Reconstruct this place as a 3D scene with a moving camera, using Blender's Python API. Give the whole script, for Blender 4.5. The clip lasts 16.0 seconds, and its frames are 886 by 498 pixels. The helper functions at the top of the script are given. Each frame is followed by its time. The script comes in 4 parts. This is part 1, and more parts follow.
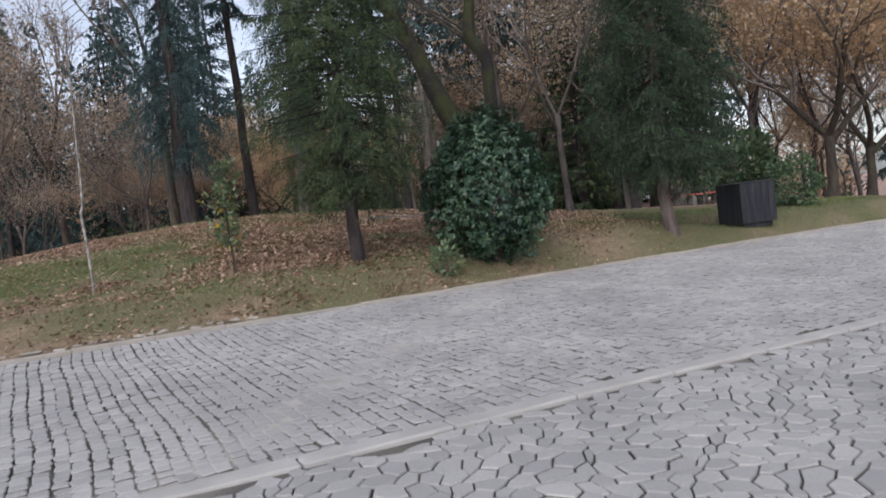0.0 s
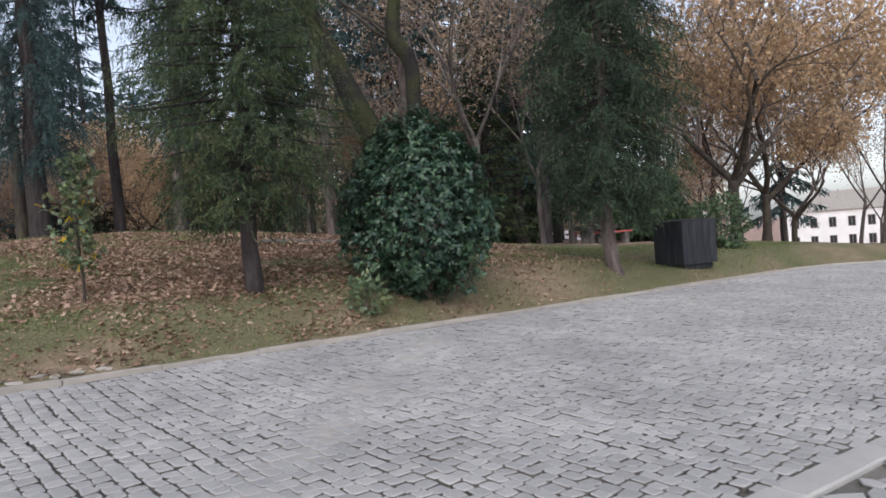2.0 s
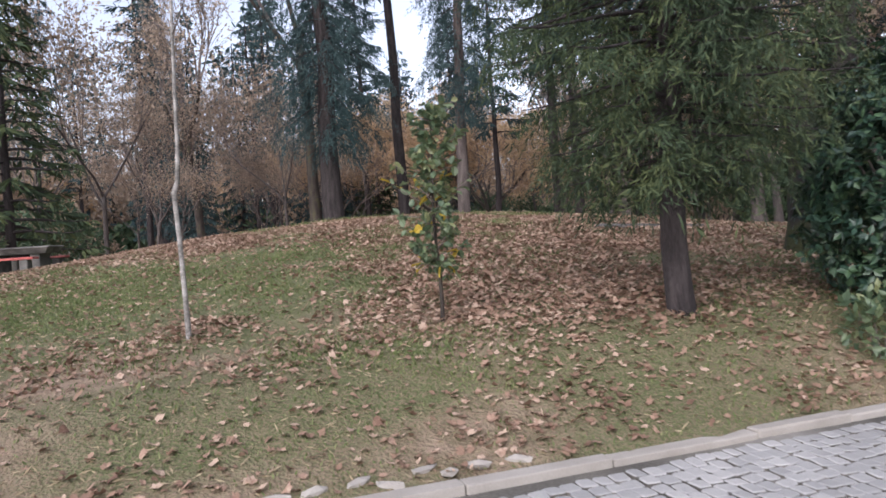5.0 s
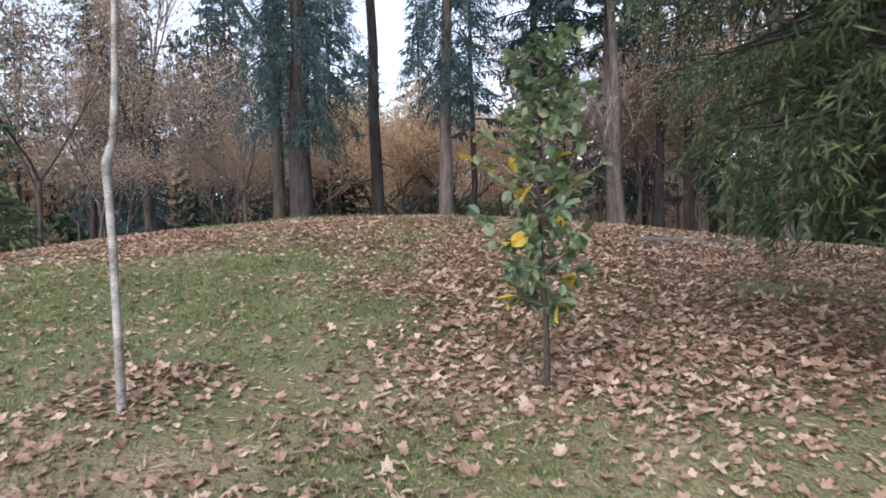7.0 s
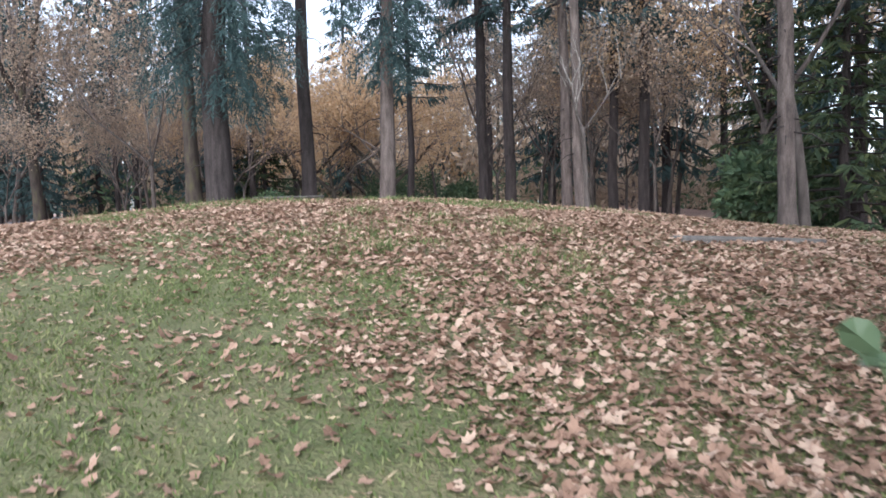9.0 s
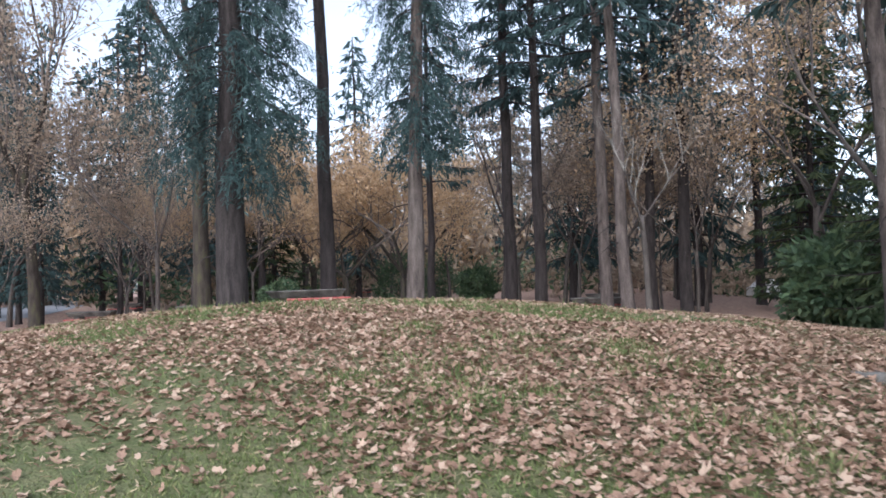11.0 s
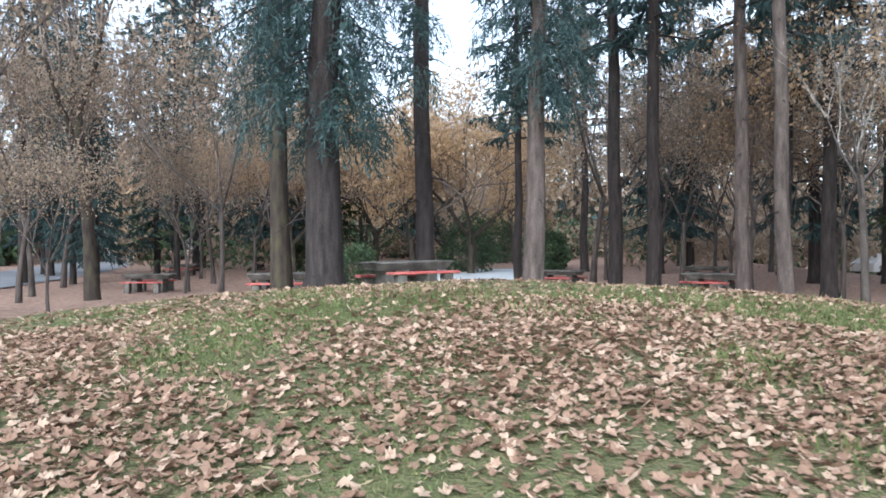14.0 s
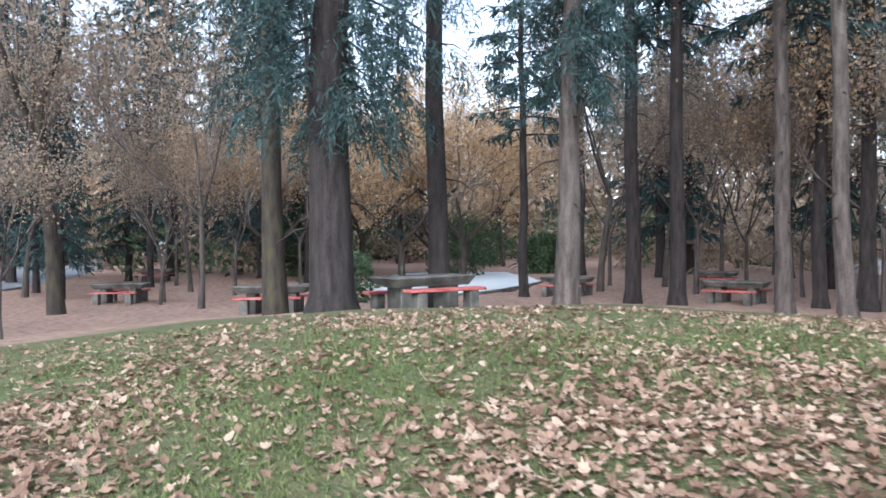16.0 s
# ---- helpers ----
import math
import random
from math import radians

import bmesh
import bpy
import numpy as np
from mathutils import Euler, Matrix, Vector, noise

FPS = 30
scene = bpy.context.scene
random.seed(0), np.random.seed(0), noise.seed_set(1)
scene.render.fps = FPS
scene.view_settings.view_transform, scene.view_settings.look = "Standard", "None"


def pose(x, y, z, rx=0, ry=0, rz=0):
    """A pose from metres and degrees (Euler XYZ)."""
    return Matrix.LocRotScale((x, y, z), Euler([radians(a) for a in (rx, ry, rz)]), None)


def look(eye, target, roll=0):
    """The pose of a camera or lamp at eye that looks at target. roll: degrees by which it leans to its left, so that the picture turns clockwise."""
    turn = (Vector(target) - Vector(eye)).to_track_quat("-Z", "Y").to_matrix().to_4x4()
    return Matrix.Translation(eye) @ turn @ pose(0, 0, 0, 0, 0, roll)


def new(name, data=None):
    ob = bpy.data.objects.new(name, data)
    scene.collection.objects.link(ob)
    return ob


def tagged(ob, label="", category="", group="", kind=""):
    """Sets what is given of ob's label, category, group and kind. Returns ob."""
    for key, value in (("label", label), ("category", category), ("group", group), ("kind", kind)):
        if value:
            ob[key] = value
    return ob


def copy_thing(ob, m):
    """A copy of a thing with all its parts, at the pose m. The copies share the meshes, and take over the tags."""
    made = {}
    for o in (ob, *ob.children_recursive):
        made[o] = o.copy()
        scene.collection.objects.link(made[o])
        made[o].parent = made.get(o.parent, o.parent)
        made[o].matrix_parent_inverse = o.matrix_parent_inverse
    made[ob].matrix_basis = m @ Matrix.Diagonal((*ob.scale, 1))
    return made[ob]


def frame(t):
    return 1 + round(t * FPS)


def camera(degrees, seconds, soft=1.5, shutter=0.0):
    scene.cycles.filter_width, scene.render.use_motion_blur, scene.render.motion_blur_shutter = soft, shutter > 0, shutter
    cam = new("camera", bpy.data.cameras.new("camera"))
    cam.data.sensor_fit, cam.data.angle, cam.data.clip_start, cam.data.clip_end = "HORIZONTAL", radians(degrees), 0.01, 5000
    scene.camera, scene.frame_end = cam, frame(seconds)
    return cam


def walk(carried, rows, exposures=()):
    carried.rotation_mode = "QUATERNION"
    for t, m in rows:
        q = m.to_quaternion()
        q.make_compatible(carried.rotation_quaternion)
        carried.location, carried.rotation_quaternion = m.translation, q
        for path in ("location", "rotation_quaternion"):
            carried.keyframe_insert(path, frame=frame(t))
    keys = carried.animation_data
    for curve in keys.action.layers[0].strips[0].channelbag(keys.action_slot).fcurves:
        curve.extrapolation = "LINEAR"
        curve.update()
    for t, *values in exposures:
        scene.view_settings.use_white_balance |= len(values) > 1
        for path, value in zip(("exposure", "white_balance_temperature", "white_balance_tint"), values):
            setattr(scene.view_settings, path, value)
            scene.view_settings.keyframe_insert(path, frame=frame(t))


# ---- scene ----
cam = camera(64.15, 16.0, soft=1.65, shutter=.28)
# seconds, eye x y z, yaw, pitch, roll
PATH = [
    (0, -0.000, -0.000, 1.509, -0.30, -2.39, 6.82),
    (0.5, -0.165, 0.590, 1.522, -1.72, 0.05, 6.60),
    (1, -0.276, 1.232, 1.502, -2.76, -0.57, 6.15),
    (1.5, -0.436, 1.900, 1.507, -6.56, -1.35, 5.05),
    (2, -0.563, 2.423, 1.493, -9.83, -0.75, 4.27),
    (2.5, -0.783, 3.046, 1.509, -9.52, -2.67, 4.01),
    (3, -1.013, 3.650, 1.556, -7.12, -4.79, 2.60),
    (3.5, -1.349, 4.304, 1.606, 4.01, -6.56, 3.39),
    (4, -1.732, 4.881, 1.663, 5.51, -4.28, 3.65),
    (4.5, -2.104, 5.460, 1.734, 7.57, -3.74, 3.59),
    (5, -2.515, 6.015, 1.790, 9.71, -1.12, 3.84),
    (7.5, -4.050, 9.113, 1.915, 4.35, -1.06, 1.13),
    (8, -4.312, 9.939, 1.948, 1.70, -5.05, 1.61),
    (8.5, -4.583, 10.672, 2.029, -0.48, -4.15, 1.38),
    (9, -4.752, 11.261, 2.288, -0.31, -3.82, 1.73),
    (9.5, -4.956, 11.872, 2.458, -0.45, -4.11, 3.19),
    (10, -5.076, 12.469, 2.603, -1.40, -1.48, 2.05),
    (12.5, -6.760, 14.845, 2.759, 2.59, 3.85, 0.73),
    (13, -7.064, 15.465, 2.828, 2.81, 2.42, 0.54),
    (13.5, -7.332, 16.097, 2.911, 2.85, 1.18, 0.52),
    (14, -7.656, 16.700, 2.972, 3.15, -0.32, 0.40),
    (14.5, -7.837, 17.287, 3.026, 2.80, -1.67, 0.28),
    (15, -8.102, 17.831, 3.101, 1.34, 0.30, 0.40),
    (15.5, -8.383, 18.353, 3.173, 0.02, -0.72, 0.85),
    (16, -8.747, 18.910, 3.251, 1.12, -0.45, 0.57),
]
walk(cam, [(t, pose(x, y, z, 90 + p, r, w)) for t, x, y, z, w, p, r in PATH],
     exposures=[(0, 0.76, 6100, 14), (2.5, 0.92, 6080, 14), (3.5, 1.2, 6180, 15), (5, 1.24, 6050, 18), (7.5, 1.63, 5850, 12), (8, 1.89, 5780, 11), (9, 1.76, 5780, 12), (10, 1.62, 5750, 13), (12.5, 1.42, 5750, 8), (13.5, 1.54, 5730, 8), (14.5, 1.95, 5650, 4), (16, 1.83, 5580, 8)])

# ---- light: an overcast winter sky ----
world = bpy.data.worlds.new("overcast_sky")
scene.world = world
world.use_nodes = True
wn, wl = world.node_tree.nodes, world.node_tree.links
sky = wn.new("ShaderNodeTexSky")
sky.sky_type, sky.sun_disc = "NISHITA", False
sky.sun_elevation, sky.sun_rotation = radians(32), radians(200)
sky.air_density, sky.dust_density, sky.ozone_density = 1.0, 2.0, 1.0
pale = wn.new("ShaderNodeHueSaturation")
pale.inputs["Saturation"].default_value = 0.45
wl.new(sky.outputs["Color"], pale.inputs["Color"])
wl.new(pale.outputs["Color"], wn["Background"].inputs["Color"])
wn["Background"].inputs["Strength"].default_value = 0.125
sun = new("sun", bpy.data.lights.new("sun", "SUN"))
sun.data.energy, sun.data.angle, sun.data.color = 1.1, radians(60), (1.0, 0.98, 0.96)
sun.matrix_world = look((0, -40, 60), (0, 20, 0))


# ---- materials ----
def surface(name, colours, scale=6.0, fine=60.0, rough=0.85, bump=0.3, dist=0.02, island=0.0, gloss=0.3,
            stretch=(1, 1, 1), thin=0.0, grain=0.45):
    """A rough natural surface: colours blended by noise at two sizes, with relief; island: spread of tone from piece to piece."""
    m = bpy.data.materials.new(name)
    m.use_nodes = True
    n, l = m.node_tree.nodes, m.node_tree.links
    b = n["Principled BSDF"]
    b.inputs["Roughness"].default_value = rough
    b.inputs["Specular IOR Level"].default_value = gloss
    geo = n.new("ShaderNodeNewGeometry")
    mp = n.new("ShaderNodeMapping")
    mp.inputs["Scale"].default_value = stretch
    l.new(geo.outputs["Position"], mp.inputs["Vector"])
    big, small = n.new("ShaderNodeTexNoise"), n.new("ShaderNodeTexNoise")
    for tex, s, d in ((big, scale, 4.0), (small, fine, 3.0)):
        tex.inputs["Scale"].default_value = s
        tex.inputs["Detail"].default_value = d
        l.new(mp.outputs["Vector"], tex.inputs["Vector"])
    mix = n.new("ShaderNodeMath")
    mix.operation = "MULTIPLY_ADD"
    l.new(small.outputs["Fac"], mix.inputs[0])
    mix.inputs[1].default_value = grain
    l.new(big.outputs["Fac"], mix.inputs[2])
    last = mix
    if island:
        add = n.new("ShaderNodeMath")
        add.operation = "MULTIPLY_ADD"
        l.new(geo.outputs["Random Per Island"], add.inputs[0])
        add.inputs[1].default_value = island
        l.new(mix.outputs[0], add.inputs[2])
        shift = n.new("ShaderNodeMath")
        shift.operation = "SUBTRACT"
        l.new(add.outputs[0], shift.inputs[0])
        shift.inputs[1].default_value = island * 0.5
        last = shift
    ramp = n.new("ShaderNodeValToRGB")
    el = ramp.color_ramp.elements
    lo, hi = (0.5, 0.95) if not island else (0.5 - island * 0.4, 0.95 + island * 0.4)
    if grain > .5:
        half = n.new("ShaderNodeMath")
        half.operation = "MULTIPLY"
        half.inputs[1].default_value = .62
        l.new(last.outputs[0], half.inputs[0])
        last, lo, hi = half, 0.40, 0.82
    for i, c in enumerate(colours):
        at = lo + (hi - lo) * i / max(1, len(colours) - 1)
        e = el[i] if i < 2 else el.new(min(at, 1))
        e.position, e.color = max(0, min(at, 1)), (*c, 1)
    l.new(last.outputs[0], ramp.inputs["Fac"])
    l.new(ramp.outputs["Color"], b.inputs["Base Color"])
    if bump:
        bp = n.new("ShaderNodeBump")
        bp.inputs["Strength"].default_value, bp.inputs["Distance"].default_value = bump, dist
        l.new(mix.outputs[0], bp.inputs["Height"])
        l.new(bp.outputs["Normal"], b.inputs["Normal"])
    if thin:
        tr = n.new("ShaderNodeBsdfTranslucent")
        l.new(ramp.outputs["Color"], tr.inputs["Color"])
        sh = n.new("ShaderNodeMixShader")
        sh.inputs[0].default_value = thin
        l.new(b.outputs[0], sh.inputs[1])
        l.new(tr.outputs[0], sh.inputs[2])
        l.new(sh.outputs[0], n["Material Output"].inputs["Surface"])
    return m


M = dict(
    soil=surface("lawn_soil", [(.045, .075, .02), (.11, .10, .05), (.065, .095, .028), (.17, .13, .08), (.06, .09, .026), (.20, .16, .10)], 0.8, 38, 0.95, 0.9, 0.04, grain=1.05),
    bed=surface("joint_sand", [(.055, .051, .044), (.10, .092, .078), (.165, .152, .13)], 1.2, 60, 0.95, 0.4, 0.01),
    sett=surface("granite_sett", [(.215, .209, .20), (.285, .277, .264), (.36, .347, .327)], 0.8, 70, 0.85, 0.5, 0.008, island=0.34),
    slab=surface("granite_slab", [(.28, .27, .25), (.38, .365, .34)], 3, 110, 0.85, 0.3, 0.006, island=0.2),
    kerb=surface("kerb_concrete", [(.24, .215, .185), (.36, .33, .29)], 3, 80, 0.9, 0.4, 0.01, island=0.2),
    bark=surface("conifer_bark", [(.016, .0125, .0125), (.032, .026, .025), (.055, .045, .043)], 3, 24, 0.95, 0.9, 0.05, stretch=(3, 3, .6)),
    palebark=surface("pale_pine_bark", [(.045, .036, .033), (.09, .072, .065), (.145, .12, .107)], 3, 24, 0.95, 0.9, 0.05, stretch=(3, 3, .6)),
    oakbark=surface("oak_bark", [(.026, .021, .018), (.052, .042, .035), (.072, .066, .036)], 3, 30, 0.95, 0.9, 0.04, stretch=(2.5, 2.5, .7)),
    mossbark=surface("mossy_bark", [(.014, .011, .010), (.022, .019, .017), (.036, .040, .013), (.018, .015, .013)], 1.6, 26, 0.95, 0.9, 0.05),
    whitebark=surface("pale_bark", [(.10, .092, .08), (.21, .195, .175), (.34, .32, .29)], 5, 40, 0.85, 0.5, 0.01, stretch=(1, 1, 2)),
    greybark=surface("grey_wood_bark", [(.036, .030, .027), (.066, .055, .049), (.105, .089, .08)], 3, 30, 0.95, 0.6, 0.03, stretch=(2.5, 2.5, .7)),
    twig=surface("twig_bark", [(.11, .09, .078), (.20, .165, .145)], 6, 40, 0.95, 0.2, 0.01),
    needle=surface("spruce_needles", [(.020, .036, .020), (.042, .064, .030), (.082, .10, .038)], 1.3, 9, 0.75, 0, island=0.5, thin=0.15),
    yewneedle=surface("yew_needles", [(.014, .026, .018), (.03, .05, .028), (.05, .075, .035)], 1.3, 9, 0.75, 0, island=0.5, thin=0.15),
    blueneedle=surface("fir_needles", [(.020, .041, .042), (.036, .066, .066), (.058, .092, .086)], 1.3, 9, 0.75, 0, island=0.5, thin=0.15),
    brownleaf=surface("dry_oak_leaves", [(.22, .165, .118), (.32, .245, .178), (.42, .33, .245)], 0.8, 8, 0.85, 0, island=0.6, thin=0.4),
    goldleaf=surface("golden_oak_leaves", [(.33, .213, .12), (.45, .308, .18), (.54, .395, .245)], 0.8, 8, 0.85, 0, island=0.6, thin=0.42),
    greenleaf=surface("undergrowth_leaves", [(.03, .058, .032), (.058, .095, .048), (.095, .135, .065)], 1.0, 8, 0.6, 0, island=0.6, thin=0.2),
    camellia=surface("glossy_camellia_leaves", [(.012, .030, .021), (.023, .052, .032), (.050, .090, .044)], 1.5, 9, 0.36, 0, island=0.9, gloss=0.34, thin=0.06),
    sapleaf=surface("sapling_leaves", [(.055, .09, .052), (.09, .135, .07), (.135, .175, .085), (.20, .22, .10)], 2.5, 9, 0.4, 0, island=0.6, gloss=0.5, thin=0.3),
    yellowleaf=surface("yellow_leaves", [(.42, .28, .03), (.52, .40, .06)], 3, 20, 0.5, 0, island=0.4, thin=0.3),
    litter=surface("fallen_plane_leaves", [(.125, .071, .047), (.235, .147, .10), (.315, .205, .145), (.41, .30, .22)], 1.5, 30, 0.8, 0.2, 0.01, island=0.9, thin=0.15),
    grass=surface("grass_blades", [(.064, .095, .029), (.112, .142, .048), (.195, .205, .088)], 1.5, 20, 0.7, 0, island=0.6, thin=0.25),
    drygrass=surface("dry_grass", [(.22, .17, .10), (.36, .29, .18)], 1.5, 20, 0.8, 0, island=0.6, thin=0.2),
    tablestone=surface("weathered_table_stone", [(.05, .046, .042), (.105, .097, .088), (.18, .17, .152)], 3, 50, 0.9, 0.6, 0.015),
    redpaint=surface("faded_red_paint", [(.27, .052, .048), (.38, .095, .085), (.46, .17, .15)], 3, 60, 0.6, 0.2, 0.004),
    blackmetal=surface("stained_black_panel", [(.010, .011, .014), (.017, .018, .023), (.040, .040, .040)], 2.5, 40, 0.55, 0.15, 0.004, stretch=(4, 4, .5)),
    pool=surface("pale_pool_floor", [(.48, .52, .55), (.60, .63, .66)], 0.6, 20, 0.5, 0.1, 0.01),
    asphalt=surface("park_drive_asphalt", [(.16, .165, .18), (.23, .235, .25)], 0.5, 60, 0.85, 0.3, 0.005),
    plaster=surface("white_plaster", [(.66, .65, .63), (.80, .79, .77)], 0.5, 20, 0.9, 0.1, 0.005),
    darkpane=surface("dark_window_glass", [(.02, .022, .025), (.04, .045, .05)], 2, 20, 0.15, 0),
    carwhite=surface("white_car_paint", [(.72, .72, .73), (.78, .78, .78)], 2, 20, 0.25, 0, gloss=0.5),
    cardark=surface("dark_car_paint", [(.03, .032, .036), (.05, .052, .056)], 2, 20, 0.25, 0, gloss=0.5),
    tyre=surface("tyre_rubber", [(.015, .015, .015), (.03, .03, .03)], 8, 40, 0.9, 0),
    grey=surface("galvanised_steel", [(.25, .26, .27), (.36, .37, .38)], 4, 60, 0.5, 0),
)


def blended(m, name, colours, size=5.0):
    """Blends a second mottled cover into a ground where the named attribute says so."""
    n, l = m.node_tree.nodes, m.node_tree.links
    at = n.new("ShaderNodeAttribute")
    at.attribute_name = name
    tex = n.new("ShaderNodeTexNoise")
    tex.inputs["Scale"].default_value, tex.inputs["Detail"].default_value = size, 5.0
    geo = n.new("ShaderNodeNewGeometry")
    l.new(geo.outputs["Position"], tex.inputs["Vector"])
    ramp = n.new("ShaderNodeValToRGB")
    for e, c, p in zip(ramp.color_ramp.elements, colours, (.35, .65)):
        e.position, e.color = p, (*c, 1)
    l.new(tex.outputs["Fac"], ramp.inputs["Fac"])
    b = n["Principled BSDF"]
    old = b.inputs["Base Color"].links[0].from_socket
    mix = n.new("ShaderNodeMix")
    mix.data_type = "RGBA"
    l.new(at.outputs["Fac"], mix.inputs["Factor"])
    l.new(old, mix.inputs[6])
    l.new(ramp.outputs["Color"], mix.inputs[7])
    l.new(mix.outputs[2], b.inputs["Base Color"])


blended(M["bed"], "sandy", [(.27, .25, .22), (.36, .335, .30)])
blended(M["soil"], "turf", [(.062, .085, .028), (.13, .136, .058)], 4.0)
blended(M["soil"], "woodland", [(.22, .14, .105), (.40, .27, .21)])


# ---- mesh helpers ----
class Heap:
    """Vertices and faces gathered for one mesh."""

    def __init__(self):
        self.v, self.f, self.n = [], [], 0

    def add(self, verts, faces):
        verts = np.asarray(verts, float)
        self.v.append(verts)
        self.f.extend([[i + self.n for i in q] for q in faces])
        self.n += len(verts)

    def many(self, verts, quads):
        """verts: k x m x 3 pieces that all share the faces of one."""
        k, m, _ = verts.shape
        for q in quads:
            ids = (np.arange(k)[:, None] * m + np.asarray(q)[None]) + self.n
            self.f.extend(ids.tolist())
        self.v.append(verts.reshape(-1, 3))
        self.n += k * m

    def mesh(self, name, mat, smooth=False, under=None, upper=None):
        me = bpy.data.meshes.new(name)
        me.from_pydata(np.concatenate(self.v).tolist() if self.v else [], [], self.f)
        me.materials.append(mat)
        if under:
            me.materials.append(under)
            me.polygons.foreach_set("material_index", [1 if upper(i) else 0 for i in range(len(me.polygons))])
        if smooth:
            me.shade_smooth()
        me.update()
        return me


def part(name, heap, mat, parent=None, label="", smooth=False):
    ob = new(name, heap.mesh(name, mat, smooth))
    ob.parent = parent
    if label:
        ob["label"] = label
    return ob


def unit(v):
    v = np.asarray(v, float)
    return v / max(np.linalg.norm(v), 1e-9)


def tube(h, pts, rads, n=6, cap=True, rough=0.0, rng=None):
    """A tapered limb along points."""
    pts = np.asarray(pts, float)
    k = len(pts)
    side = None
    rings = []
    for i in range(k):
        d = unit(pts[min(i + 1, k - 1)] - pts[max(i - 1, 0)])
        if side is None:
            side = unit(np.cross(d, (0.31, 0.9, 0.27) if abs(d[2]) > .5 else (0, 0, 1)))
        side = unit(side - d * np.dot(side, d))
        up = np.cross(d, side)
        a = np.arange(n) * 2 * np.pi / n
        r = np.full(n, rads[i])
        if rough and rng is not None:
            r = r * (1 + rng.uniform(-rough, rough, n))
        rings.append(pts[i] + (np.cos(a) * r)[:, None] * side + (np.sin(a) * r)[:, None] * up)
    faces = []
    for i in range(k - 1):
        for j in range(n):
            a, b = i * n + j, i * n + (j + 1) % n
            faces.append((a, b, b + n, a + n))
    if cap:
        faces.append(tuple(range((k - 1) * n, k * n)))
    h.add(np.concatenate(rings), faces)


def blades(h, p, d, w, length, width, fold=0.0):
    """Many pointed leaf blades: base points p, directions d, side directions w."""
    length, width = np.asarray(length)[:, None], np.asarray(width)[:, None]
    d = d / np.maximum(np.linalg.norm(d, axis=1), 1e-9)[:, None]
    w = w - d * np.sum(w * d, axis=1)[:, None]
    w = w / np.maximum(np.linalg.norm(w, axis=1), 1e-9)[:, None]
    nrm = np.cross(d, w)
    mid = p + d * length * 0.45
    v = np.stack([p, mid + w * width / 2 + nrm * width * fold, p + d * length, mid - w * width / 2 + nrm * width * fold], 1)
    h.many(v, [(0, 1, 2, 3)] if not fold else [(0, 1, 2), (0, 2, 3)])


def box(h, size, at=(0, 0, 0), bevel=0.0, turn=0.0, rng=None, wob=0.0):
    """A block with chamfered edges."""
    bm = bmesh.new()
    bmesh.ops.create_cube(bm, size=1.0)
    bmesh.ops.scale(bm, vec=size, verts=bm.verts)
    if bevel:
        bmesh.ops.bevel(bm, geom=list(bm.edges), offset=bevel, segments=1, affect="EDGES")
    c, s = math.cos(turn), math.sin(turn)
    vs = []
    for v in bm.verts:
        q = np.array(v.co) + (rng.uniform(-wob, wob, 3) if wob else 0)
        vs.append((q[0] * c - q[1] * s + at[0], q[0] * s + q[1] * c + at[1], q[2] + at[2]))
    bm.verts.index_update()
    h.add(vs, [[v.index for v in f.verts] for f in bm.faces])
    bm.free()


# ---- the lie of the land ----
def step(a, b, x):
    t = np.clip((np.asarray(x, float) - a) / (b - a), 0, 1)
    return t * t * (3 - 2 * t)


def road_z(x, y):
    return -0.0547 - 0.0338 * np.clip(x, -40, 40) + 0.03197 * np.clip(y, -40, 40)


def kerb_y(x):
    x = np.asarray(x, float)
    return 11.65 + 0.575 * x - 0.40 * np.maximum(x - 11.2, 0)


def behind_kerb(x, y):
    return (y - kerb_y(x)) / 1.153


def lawn_z(x, y):
    c, s = math.cos(0.4215), math.sin(0.4215)
    u, v = (x + 7.48) * c + (y - 25.27) * s, -(x + 7.48) * s + (y - 25.27) * c
    z = 0.1646 + 0.0179 * np.clip(y, -10, 45) + 0.012 * np.clip(y - 45, 0, 60) + 1.778 * np.exp(-(u / 12.16) ** 2 - (v / 13.15) ** 2)
    return z - 2.6 * step(12, 36, x) - 3.2 * step(32, 60, x) + 0.03 * np.sin(x * 1.3 + y * .4) * np.sin(y * 1.1 - x * .3)


def ground_z(x, y):
    x, y = np.asarray(x, float), np.asarray(y, float)
    s = behind_kerb(x, y)
    k = step(0.05, 1.7 - .68 * step(1.6, 4.0, x), s)
    up = (road_z(x, y) + 0.035) * (1 - k) + lawn_z(x, y) * k
    up = up - .17 * np.exp(-((x + 9.2) ** 2 + (y - 34.2) ** 2) / 3.2)          # hollow round the picnic table
    up = up + (.49 - up) * np.exp(-((x - 7.3) ** 2 + (y - 16.8) ** 2) / 2.2) * step(.05, .7, s)          # level stand of the black box
    up = up - .45 * (1 - step(.84, 1.0, np.hypot((x + 9.0) / 5.0, (y - 61.5) / 12.2)))          # pond hollow
    return np.where(s > 0.06, up, road_z(x, y) - 0.16)


def gz(x, y):
    return float(ground_z(x, y))


